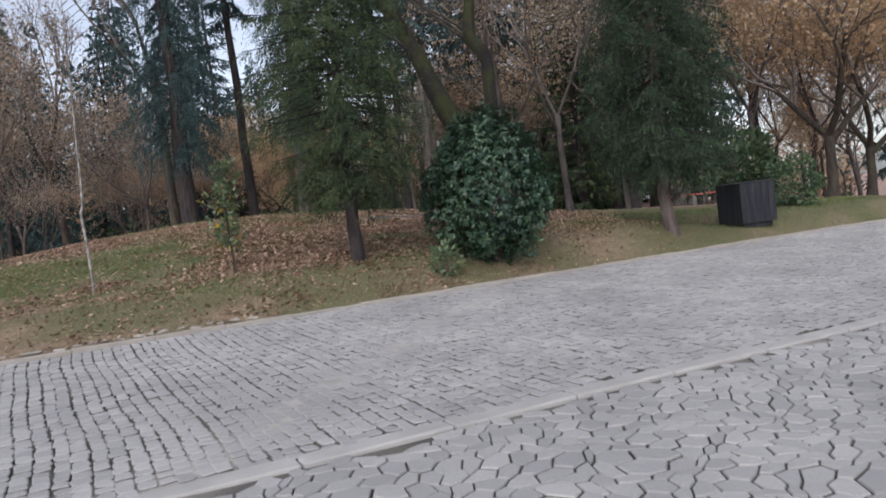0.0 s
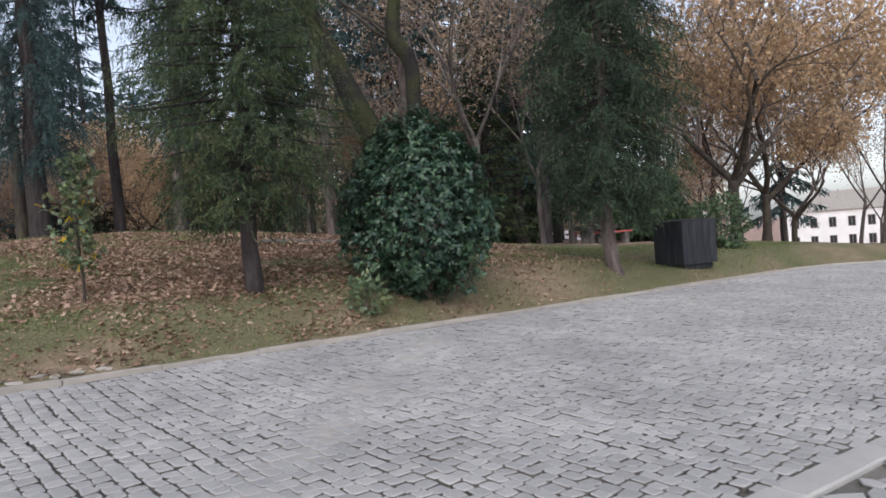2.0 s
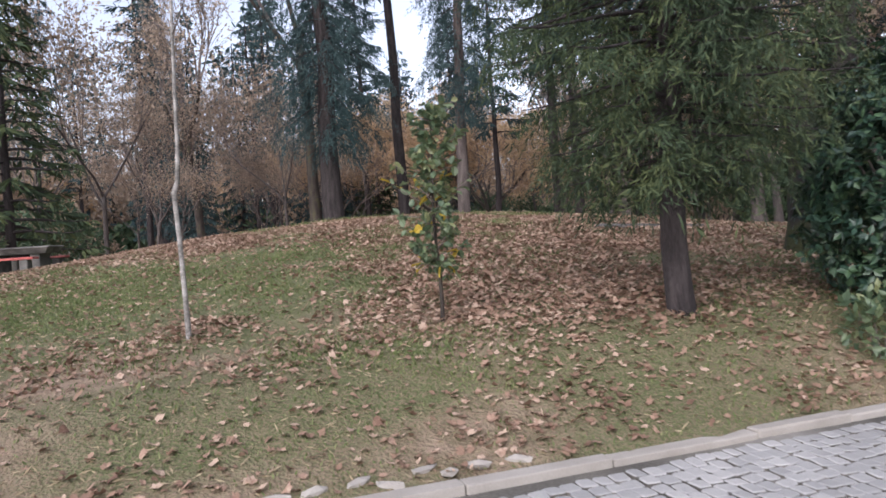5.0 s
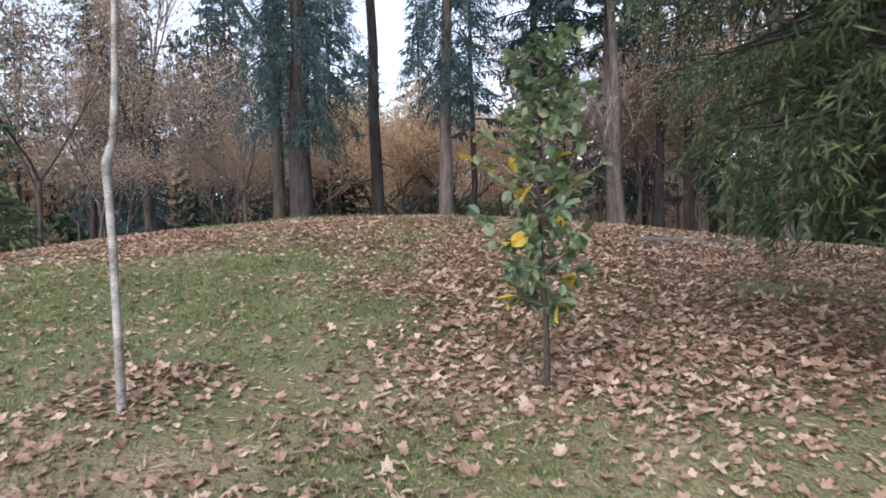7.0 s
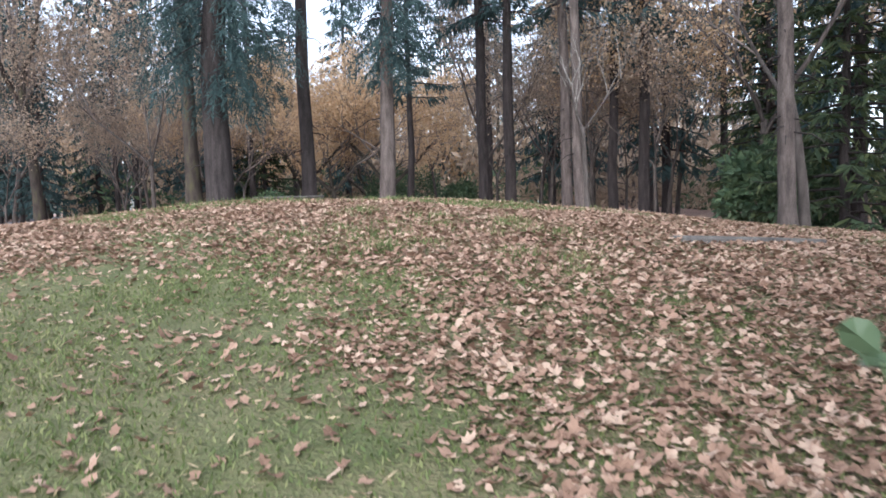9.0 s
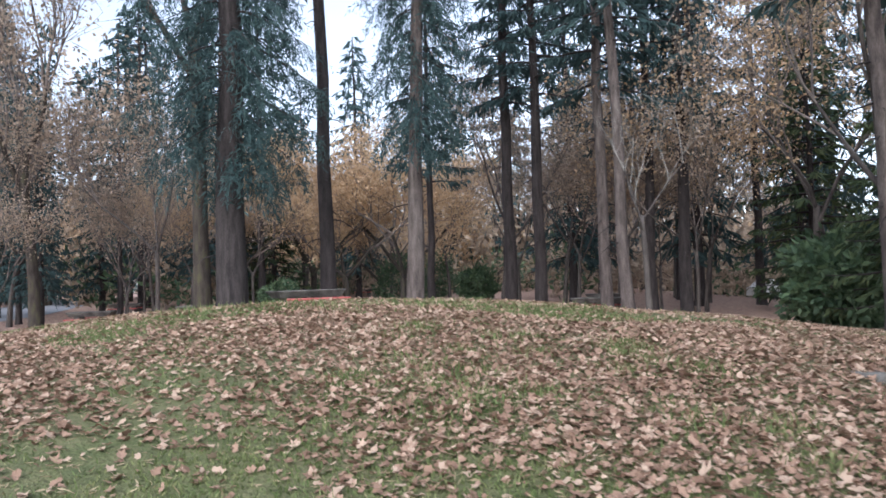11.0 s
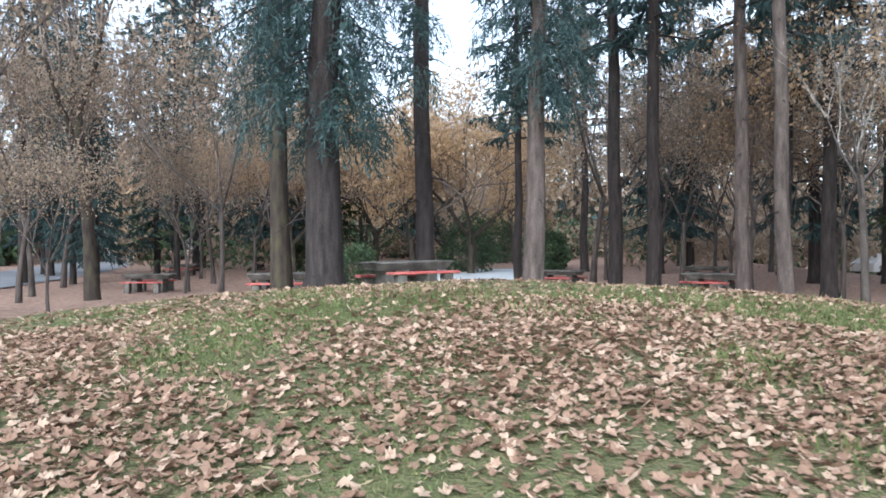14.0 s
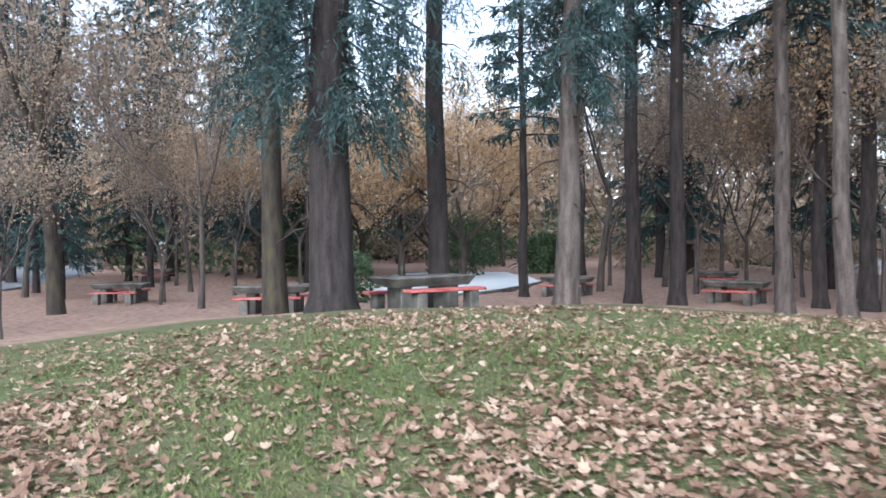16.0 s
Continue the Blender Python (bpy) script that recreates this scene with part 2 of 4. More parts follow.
def spread(near, step_near, far, grow=1.22):
    """Grid lines: even within near, growing out to far."""
    a = list(np.arange(near[0], near[1] + 1e-6, step_near))
    d = step_near
    while a[-1] < far[1]:
        d *= grow
        a.append(a[-1] + d)
    d = step_near
    while a[0] > far[0]:
        d *= grow
        a.insert(0, a[0] - d)
    return np.array(a)


GRID = np.array([[noise.noise(Vector((i * .1, j * .1, 4.2))) for i in range(400)] for j in range(400)])


def patchy(x, y, size, o):
    """Smooth noise, patches about size metres across."""
    i, j = (x / size * 10 * .5 + o * 37) % 398, (y / size * 10 * .5 + o * 53) % 398
    a, b = i.astype(int), j.astype(int)
    return GRID[b, a]


def blob(x, y, cx, cy, rad):
    return np.exp(-((x - cx) ** 2 + (y - cy) ** 2) / rad ** 2)


def leafiness(x, y):
    """Thickness of the fallen leaves: carpets under the trees, a leafy trodden path, thin on the open turf."""
    d = .34 + .5 * patchy(x, y, 2.2, 3) + .7 * patchy(x, y, .7, 8)
    for cx, cy, rad, k in ((-3.4, 17.2, 3.8, .95), (-3.9, 12.9, 1.0, .55), (-2.4, 13.9, 1.7, .6), (-1.2, 12.6, 1.5, .4), (-5.95, 12.4, .55, 1.9), (-5.0, 20.6, 2.7, .60), (-7.6, 22.8, 1.9, .55), (-3.2, 21.6, 1.6, .3),
                           (-6.0, 14.0, 1.2, -.65), (-7.6, 14.8, 1.9, -.6), (-5.35, 13.25, .7, -.5), (-1.2, 15.6, .8, -.9), (-7.1, 16.6, 1.1, -.5), (-5.2, 17.2, .45, -.7), (-3.9, 23.8, 1.3, -.55), (-6.6, 26.0, 2.0, -.30), (-7.6, 24.2, 1.6, .32), (-5.7, 25.0, 1.3, -.4), (-9.8, 25.6, 1.6, -.3), (-6.9, 20.4, .6, -.3),
                           (-5.5, 10.6, 1.6, -.25), (-10, 13, 3.2, -.45), (-13.2, 26.6, 2.0, -.5), (-4.9, 15.9, .4, -.5)):
        d = d + k * blob(x, y, cx, cy, rad)
    for f in (0, .2, .4, .6, .8, 1):
        d = d + .55 * blob(x, y, -8.7 - 3.4 * f, 18.5 + 4.6 * f, .85)
        d = d - .33 * blob(x, y, -7.7 - 2.6 * f, 18.8 + 4.4 * f, .75)
    return np.maximum(d, .10 + .22 * np.maximum(0, patchy(x, y, .6, 14)))


xs, ys = spread((-22, 16), 0.3, (-900, 900)), spread((6, 42), 0.3, (-900, 900))
gx, gy = np.meshgrid(xs, ys)
gv = np.stack([gx, gy, ground_z(gx, gy)], -1).reshape(-1, 3)
nx = len(xs)
i0 = (np.arange(len(ys) - 1)[:, None] * nx + np.arange(nx - 1)[None]).ravel()
h = Heap()
h.add(gv, np.stack([i0, i0 + 1, i0 + nx + 1, i0 + nx], 1).tolist())
def worn(x, y):
    """Bare trodden earth along the kerb and round the trees."""
    s = behind_kerb(x, y)
    w = np.sin(x * 1.7 + 1.3 * np.sin(y * .9)) * np.sin(y * 1.5 + x * .4) + .6 * np.sin(x * 3.9 - y * 2.3) * np.sin(y * 3.1)
    return np.where((s > 0) & (s < 9), (.28 + .25 * step(-2, -4, x)) * step(-.25, .9, w) * (1 - step(2.0, 5.0, s)) + .3 * np.exp(-((x - 3.2) ** 2 + (y - 14.6) ** 2) / 1.6) + .04, 0)


ground = part("ground", h, M["soil"], smooth=True)
u2 = ((gv[:, 0] + 7.5) / 12.5) ** 2 + ((gv[:, 1] - 21) / 12.0) ** 2
ground.data.attributes.new("woodland", "FLOAT", "POINT").data.foreach_set("value", step(.85, 1.35, u2 + .25 * np.sin(gv[:, 0] * 1.1) * np.sin(gv[:, 1] * .9)) * step(22, 30, gv[:, 1]) + worn(gv[:, 0], gv[:, 1]))
turfy = .85 * np.clip(1.0 - 1.0 * leafiness(gv[:, 0], gv[:, 1]), 0, 1) * step(1.6, 3.4, behind_kerb(gv[:, 0], gv[:, 1])) * (.55 + .45 * step(-.2, .3, patchy(gv[:, 0], gv[:, 1], 1.1, 11)))
ground.data.attributes.new("turf", "FLOAT", "POINT").data.foreach_set("value", turfy)
tagged(ground, "uneven grassy park ground with bare brown soil", "ground", kind="structure")

# road bed under the setts, with drifts of pale sand along a worn wheel track
UX, UY = 0.867, 0.4985          # along the kerb
VX, VY = -0.4985, 0.867         # away from the kerb, over the lawn


def on_road(u, v):
    """Road coordinates: u along the kerb, v back from it (negative towards the walker)."""
    return 0 + u * UX + v * VX, 11.65 + u * UY + v * VY


def sand(u, v):
    """Depth of drifted sand, 0 to 1."""
    f = np.clip((u + 4.7) / 4.85, -.15, 1.1)
    off = np.hypot(u - (-4.7 + 4.85 * f), v - (-5.1 + 4.15 * f))
    w = .5 + .5 * np.sin(u * 5.1 + 1.7 * np.sin(v * 3.3)) * np.sin(v * 4.3 + u)
    w2 = np.sin(u * 1.3 + 2 * np.sin(v * .8)) * np.sin(v * 1.7 + 1.1 * np.sin(u * .9))
    return np.clip(1.25 * np.exp(-(off / .42) ** 2) * (.45 + .55 * w) + .55 * step(.5, .98, w2) * w, 0, 1)


ru = np.concatenate([np.arange(-42, -13, 1.5), np.arange(-13, 21, .16), np.arange(21, 60, 1.5)])
rv = np.concatenate([np.arange(-28, -11, 1.0), np.arange(-11, -.01, .16), [.03]])
gu, gw = np.meshgrid(ru, rv)
bx, by = on_road(gu, gw)
by = np.where(gw > -.3, np.minimum(by, kerb_y(bx) + .03), by)
deep = sand(gu, gw)
bz = road_z(bx, by) - .018 + .028 * deep
nu = len(ru)
i0 = (np.arange(len(rv) - 1)[:, None] * nu + np.arange(nu - 1)[None]).ravel()
h = Heap()
h.add(np.stack([bx, by, bz], -1).reshape(-1, 3), np.stack([i0, i0 + 1, i0 + nu + 1, i0 + nu], 1).tolist())
road = part("road", h, M["bed"], smooth=True)
road.data.attributes.new("sandy", "FLOAT", "POINT").data.foreach_set("value", np.clip(1.3 * deep.ravel(), 0, 1))
tagged(road, "grey granite sett road with sandy joints beside the lawn", "road", kind="structure")


# ---- trees ----
def limb_path(rng, p, d, length, k, bend, droop=0.0):
    pts = [np.array(p, float)]
    d = unit(d)
    for i in range(k):
        d = unit(d + rng.normal(0, bend, 3) + np.array((0, 0, -droop)))
        pts.append(pts[-1] + d * length / k)
    return pts, d


def broadleaf(rng, height, trunk_r, fork, spread_a=0.75, depth=4, kids=3, leaves=2500, leaf=(0.10, 0.16), bend=0.16,
              bare=False, lean=(0, 0), up=0.25, first=None, clump=0.16, haze=0, thin=.62, stem_bend=0.06, bones=()):
    """Trunk, crown wood and leaves of a gnarled deciduous tree."""
    wood, limbs, twigs, leafh = Heap(), [], Heap(), Heap()
    pts, d = limb_path(rng, (0, 0, -0.25), (lean[0], lean[1], 1), fork + .25, 6, stem_bend)
    rad = [trunk_r * (1.35 if i == 0 else 1.08 if i == 1 else 1 - .04 * i) for i in range(7)]
    tube(wood, pts, rad, 10, rough=0.07, rng=rng)
    tips = []

    def grow(p, d, length, r, level):
        k = 4 if level < 2 else 3
        pts, d2 = limb_path(rng, p, d, length, k, bend)
        tube(limbs[-1] if level == 0 else twigs, pts, [r * (1 - 0.45 * i / k) for i in range(k + 1)], 7 if level == 0 else 5 if level < 2 else 3, cap=False)
        if level >= depth - 1:
            tips.append((pts, d2))
            return
        for j in range(kids + (1 if rng.random() < .4 else 0)):
            f = rng.uniform(.45, 1.0) if j else 1.0
            i = min(int(f * k), k - 1)
            q = pts[i] + (pts[i + 1] - pts[i]) * (f * k - i)
            a = rng.uniform(0, 2 * math.pi)
            nd = unit(d2 + spread_a * np.array((math.cos(a), math.sin(a), rng.uniform(-.35, .5))) + np.array((0, 0, up * .5)))
            grow(q, nd, length * rng.uniform(.55, .82), r * rng.uniform(.45, .62), level + 1)

    top, reach = pts[-1], (height - fork) * 0.42
    for line, radii in bones:
        limbs.append(Heap())
        line = [np.array(p, float) for p in line]
        tube(limbs[-1], line, radii, 10, cap=True, rough=0.08, rng=rng)
        for j in range(2 * kids):
            i = len(line) - 1 if j < kids else int(rng.integers(len(line) // 2, len(line)))
            a = rng.uniform(0, 2 * math.pi)
            grow(line[i], unit(unit(line[i] - line[i - 1]) + spread_a * np.array((math.cos(a), math.sin(a), .2))), reach * rng.uniform(.5, .8), radii[-1] * rng.uniform(.4, .75), 1)
    for j in range(len(first) if first else 0 if bones else kids):
        a = 2 * math.pi * j / kids + rng.uniform(-.5, .5)
        limbs.append(Heap())
        start = (math.cos(a) * spread_a, math.sin(a) * spread_a, 0.8) if not first else first[j][:3]
        grow(top - unit(d) * .12 if j < 2 else pts[-2], start, reach * rng.uniform(.8, 1.15), trunk_r * (first[j][3] if first else thin), 0)
    if haze:
        idx = rng.integers(0, len(tips), haze)
        P = np.array([tips[i][0][rng.integers(0, len(tips[i][0]))] for i in idx])
        D = np.array([tips[i][1] for i in idx]) + rng.normal(0, .7, (haze, 3)) + np.array((0, 0, .3))
        blades(twigs, P, D, rng.normal(0, 1, (haze, 3)), rng.uniform(.5, 1.3, haze), rng.uniform(.012, .03, haze))
    if leaves and not bare:
        P, D = [], []
        idx = rng.integers(0, len(tips), leaves)
        for i in idx:
            q, d2 = tips[i]
            j = rng.integers(0, len(q) - 1)
            P.append(q[j] + (q[j + 1] - q[j]) * rng.random() + rng.normal(0, clump, 3))
            D.append(rng.normal(0, 1, 3) + np.array((0, 0, -.5)))
        P, D = np.array(P), np.array(D)
        L = rng.uniform(*leaf, leaves)
        blades(leafh, P, D, rng.normal(0, 1, (leaves, 3)), L, L * .62, 0.0)
    return wood, limbs, twigs, leafh


def conifer(rng, height, trunk_r, low, reach, branches=90, sprays=26, blade=(0.22, 0.5), wide=0.16, droop=0.35, hang=0.9,
            shape=0.8, stubs=0, lean=(0, 0), two_level=False, skirt=0.0, tuft=(.22, .42), steps=9):
    """A spruce or fir: tapered trunk, drooping branches in whorls, hanging sprays of needles."""
    wood, limbs, green = Heap(), Heap(), Heap()
    k = 10
    pts = [np.array((lean[0] * height * i / k, lean[1] * height * i / k, -0.2 + (height + .2) * i / k)) + (rng.normal(0, .035, 3) * (i > 0)) for i in range(k + 1)]
    flare = [trunk_r * 1.45] + [trunk_r * (1 - .82 * i / k) for i in range(1, k + 1)]
    pts.insert(1, pts[0] + (pts[1] - pts[0]) * .25)
    flare.insert(1, trunk_r * 1.03)
    tube(wood, pts, flare, 14, rough=0.06, rng=rng)

    def axis(z):
        return np.array((lean[0] * z, lean[1] * z, z))
    for j in range(stubs):
        z, a = rng.uniform(1.5, low + 2), rng.uniform(0, 6.28)
        q = axis(z)
        d = np.array((math.cos(a), math.sin(a), -.2))
        ln = rng.uniform(.15, .9)
        tube(limbs, [q + d * trunk_r * .6, q + d * (trunk_r * .6 + ln * .5), q + d * (trunk_r * .6 + ln) + np.array((0, 0, -ln * .25))], [.022, .016, .006], 4)
    P, D, W, L = [], [], [], []
    for b in range(branches):
        f = (b + rng.random()) / branches
        z = low + (height - low) * f
        a = b * 2.4 + rng.uniform(-.4, .4)
        r = reach * (1 - f) ** shape * rng.uniform(.7, 1.12) + .25
        if skirt:
            r *= min(1.0, .5 + .5 * (z - low) / skirt)
        out = np.array((math.cos(a), math.sin(a), 0))
        q0 = axis(z)
        n = 5
        bp = [q0 + out * (r * i / n) + np.array((0, 0, (.12 * r * i / n) - droop * r * (i / n) ** 1.6 + (.14 * r * (i / n) ** 4))) for i in range(n + 1)]
        tube(limbs, bp, [max(.012, .03 + .012 * r) * (.55 if two_level else 1) * (1 - .85 * i / n) for i in range(n + 1)], 4, cap=False)
        bp = np.array(bp)
        side = np.array((-out[1], out[0], 0))
        m = max(6, int(sprays * (r / reach + .25)))
        fi = rng.uniform(.12, 1.0, m) ** .8
        i = np.minimum((fi * n).astype(int), n - 1)
        q = bp[i] + (bp[i + 1] - bp[i]) * (fi * n - i)[:, None]
        sgn = rng.choice((-1, 1), m)
        d = side[None] * (sgn * rng.uniform(.3, 1.0, m))[:, None] + out[None] * rng.uniform(.1, .9, m)[:, None] + np.array((0, 0, -1))[None] * (hang * rng.uniform(.3, 1.2, m))[:, None]
        d = d / np.linalg.norm(d, axis=1)[:, None]
        ln = rng.uniform(*blade, m) * (1.25 - .5 * fi)
        if two_level:
            t = steps
            for e in range(t):
                g = (e + rng.random(m)) / t
                qq = q + d * (ln * g)[:, None] + np.array((0, 0, -.12))[None] * (g ** 2)[:, None] * ln[:, None]
                dd = d * rng.uniform(.3, 1, m)[:, None] + rng.normal(0, .55, (m, 3)) + np.array((0, 0, -.25))
                P.append(qq), D.append(dd), W.append(rng.normal(0, 1, (m, 3))), L.append(ln * rng.uniform(*tuft, m))
        else:
            P.append(q), D.append(d + rng.normal(0, .15, (m, 3))), W.append(rng.normal(0, 1, (m, 3))), L.append(ln)
            for e in range(2):
                g = rng.uniform(.2, .8, m)
                P.append(q + d * (ln * g)[:, None]), D.append(d + rng.normal(0, .5, (m, 3))), W.append(rng.normal(0, 1, (m, 3))), L.append(ln * rng.uniform(.35, .7, m))
    P, D, W, L = np.concatenate(P), np.concatenate(D), np.concatenate(W), np.concatenate(L)
    blades(green, P, D, W, L, np.maximum(.012, wide * L))
    return wood, [], limbs, green


def tree(name, label, made, mats, at, crown="crown", turn=0.0, size=1.0, group="", category="tree", sink=0.0):
    wood, boughs, limbs, green = made
    root = tagged(new(name), label, category, group)
    part("trunk", wood, mats[0], root, smooth=True)
    for bough in boughs:
        part("limb", bough, mats[0], root, smooth=True)
    if limbs.n:
        tagged(part("branchwork", limbs, mats[1], root, smooth=True), kind="stuff")
    if green.n:
        tagged(part(crown, green, mats[2], root), kind="stuff")
    root.matrix_world = pose(at[0], at[1], gz(*at[:2]) - sink, 0, 0, turn) @ Matrix.Scale(size, 4)
    return root


R = np.random.default_rng
spruce_n = tree("spruce", "dark green young spruce with a bare lower trunk",
                conifer(R(1), 8.0, .125, 1.2, 1.72, 190, 54, (.28, .56), .13, .42, 1.1, .62, 6, two_level=True, skirt=1.6, tuft=(.15, .30), steps=11),
                (M["bark"], M["bark"], M["needle"]), (-1.5, 12.66))
yew = tree("fir", "dark drooping fir with a pale trunk beside the kerb",
           conifer(R(2), 10, .14, 1.35, 1.5, 180, 50, (.3, .7), .15, .6, 1.6, .32, 6, two_level=True, skirt=1.2, tuft=(.18, .32), steps=9),
           (M["palebark"], M["bark"], M["yewneedle"]), (5.0, 15.35))
big = tree("spruce", "huge old spruce with a thick dark trunk and hanging boughs",
           conifer(R(3), 22, .40, 3.7, 2.25, 116, 46, (.5, 1.2), .17, .8, 2.4, .3, 8, two_level=True, skirt=2.2, tuft=(.11, .26), steps=16),
           (M["bark"], M["bark"], M["blueneedle"]), (-11.0, 31.6))
tc = tree("spruce", "tall spruce with a pale lower trunk and drooping blue-green boughs",
          conifer(R(4), 22, .255, 5.0, 1.45, 88, 42, (.5, 1.2), .17, 1.0, 2.6, .25, 10, two_level=True, skirt=2.0, tuft=(.11, .26), steps=14, lean=(.03, 0)),
          (M["palebark"], M["bark"], M["blueneedle"]), (-6.43, 34.1))
for i, (x, y, r, low, ht, mt, ln) in enumerate([(-9.16, 35.6, .25, 11, 26, "bark", (-.012, 0)), (-2.73, 43.3, .27, 9, 27, "bark", (0, 0)),
                                                (.17, 38.3, .22, 8, 27, "palebark", (-.01, 0)), (.06, 35.0, .20, 9, 26, "palebark", (-.03, 0)),
                                                (2.74, 26.45, .185, 6.5, 22, "palebark", (-.02, 0)), (2.7, 41.4, .22, 7, 24, "bark", (0, 0)),
                                                (-1.7, 41.7, .26, 9, 25, "bark", (0, 0)), (3.8, 40.7, .25, 8, 25, "bark", (.01, 0))]):
    tree("pine", "tall straight pine with a bare lower trunk and high crown" if i else "tall slender dark pine leaning slightly above the picnic table",
         conifer(R(20 + i), ht, r, low, 2.2, 60, 30, (.4, .8), .18, .4, 1.2, .4, 26, lean=ln),
         (M[mt], M["bark"], M["blueneedle"]), (x, y), group="tall pines")
tree("oak", "old oak with a mossy trunk and bare crooked boughs", broadleaf(R(40), 17, .25, 9.0, .34, depth=5, leaves=2600, clump=.3, bend=.07, up=.6, thin=.45, stem_bend=.015),
     (M["oakbark"], M["twig"], M["brownleaf"]), (-12.96, 35.2))
tree("oak", "tall dark oak forking into upright boughs with sparse brown leaves", broadleaf(R(41), 14.5, .24, 6.8, .32, depth=5, leaves=3000, lean=(-.012, 0), clump=.35, bend=.08, up=.6, thin=.5, stem_bend=.03),
     (M["oakbark"], M["twig"], M["brownleaf"]), (-22.0, 42.0))
tree("oak", "massive mossy oak forking low behind the camellia bush", broadleaf(R(42), 12, .40, 1.9, depth=5, kids=3, leaves=1300, lean=(-.02, 0), bend=.11, spread_a=.7, stem_bend=.02, bones=[
    ([(.0, 0, 1.6), (-.2, 0, 2.2), (-.42, 0, 2.64), (-.79, .05, 3.48), (-1.04, .1, 4.18), (-1.57, .1, 5.3), (-2.3, .1, 6.5), (-2.8, .2, 7.6)], [.30, .28, .26, .23, .20, .18, .13, .08]),
    ([(.25, .1, 1.7), (.50, .1, 2.4), (.56, .1, 2.93), (.56, .1, 3.86), (.48, .1, 4.15), (.26, .1, 4.42), (.22, .1, 4.7), (.3, .1, 5.34), (.5, .1, 6.6)], [.20, .17, .16, .155, .17, .16, .15, .12, .07])]),
     (M["mossbark"], M["oakbark"], M["brownleaf"]), (1.0, 16.8))
tree("bare_tree", "small leafless tree with pale upswept branches", broadleaf(R(47), 5.9, .072, 2.25, .62, 4, 3, 0, bare=True, bend=.07, up=.75, thin=.36, stem_bend=.012),
     (M["greybark"], M["whitebark"], M["brownleaf"]), (-.93, 29.5))

# far woods: a few grown once, then copied
K = {}
for i in range(3):
    K["oak%d" % i] = (broadleaf(R(60 + i), 11.5 + i, .11 + .02 * i, 3.2 + .5 * i, .5, 4, 3, 4200, (.10, .19), .09, clump=.75, haze=500, up=.55, thin=.5, stem_bend=.025), ("greybark", "twig", "goldleaf" if i == 1 else "brownleaf"),
                      ("golden autumn oak with crooked branches" if i == 1 else "brown-leaved oak with a tangle of thin branches"), "oak")
K["oakg"] = (broadleaf(R(66), 11.5, .2, 2.2, .75, 5, 3, 15000, (.10, .185), .13, clump=.5, up=.3), ("oakbark", "twig", "goldleaf"), "golden autumn oak in full dry leaf", "oak")
K["spr0"] = (conifer(R(70), 22, .26, 2.6, 2.6, 80, 22, (.5, 1.0), .2, .5, 1.3, .5), ("bark", "bark", "blueneedle"), "dark blue-green spruce in the woods", "spruce")
K["spr1"] = (conifer(R(71), 15, .2, .6, 3.0, 100, 24, (.4, .8), .22, .3, .7, .75), ("bark", "bark", "needle"), "full green fir reaching down to the ground", "fir")
K["pin0"] = (conifer(R(72), 24, .24, 8, 2.6, 52, 22, (.5, .9), .2, .3, .8, .45, 16), ("bark", "bark", "blueneedle"), "tall dark pine with a high crown in the woods", "pine")
protos = {}
rw = R(80)
spots = []
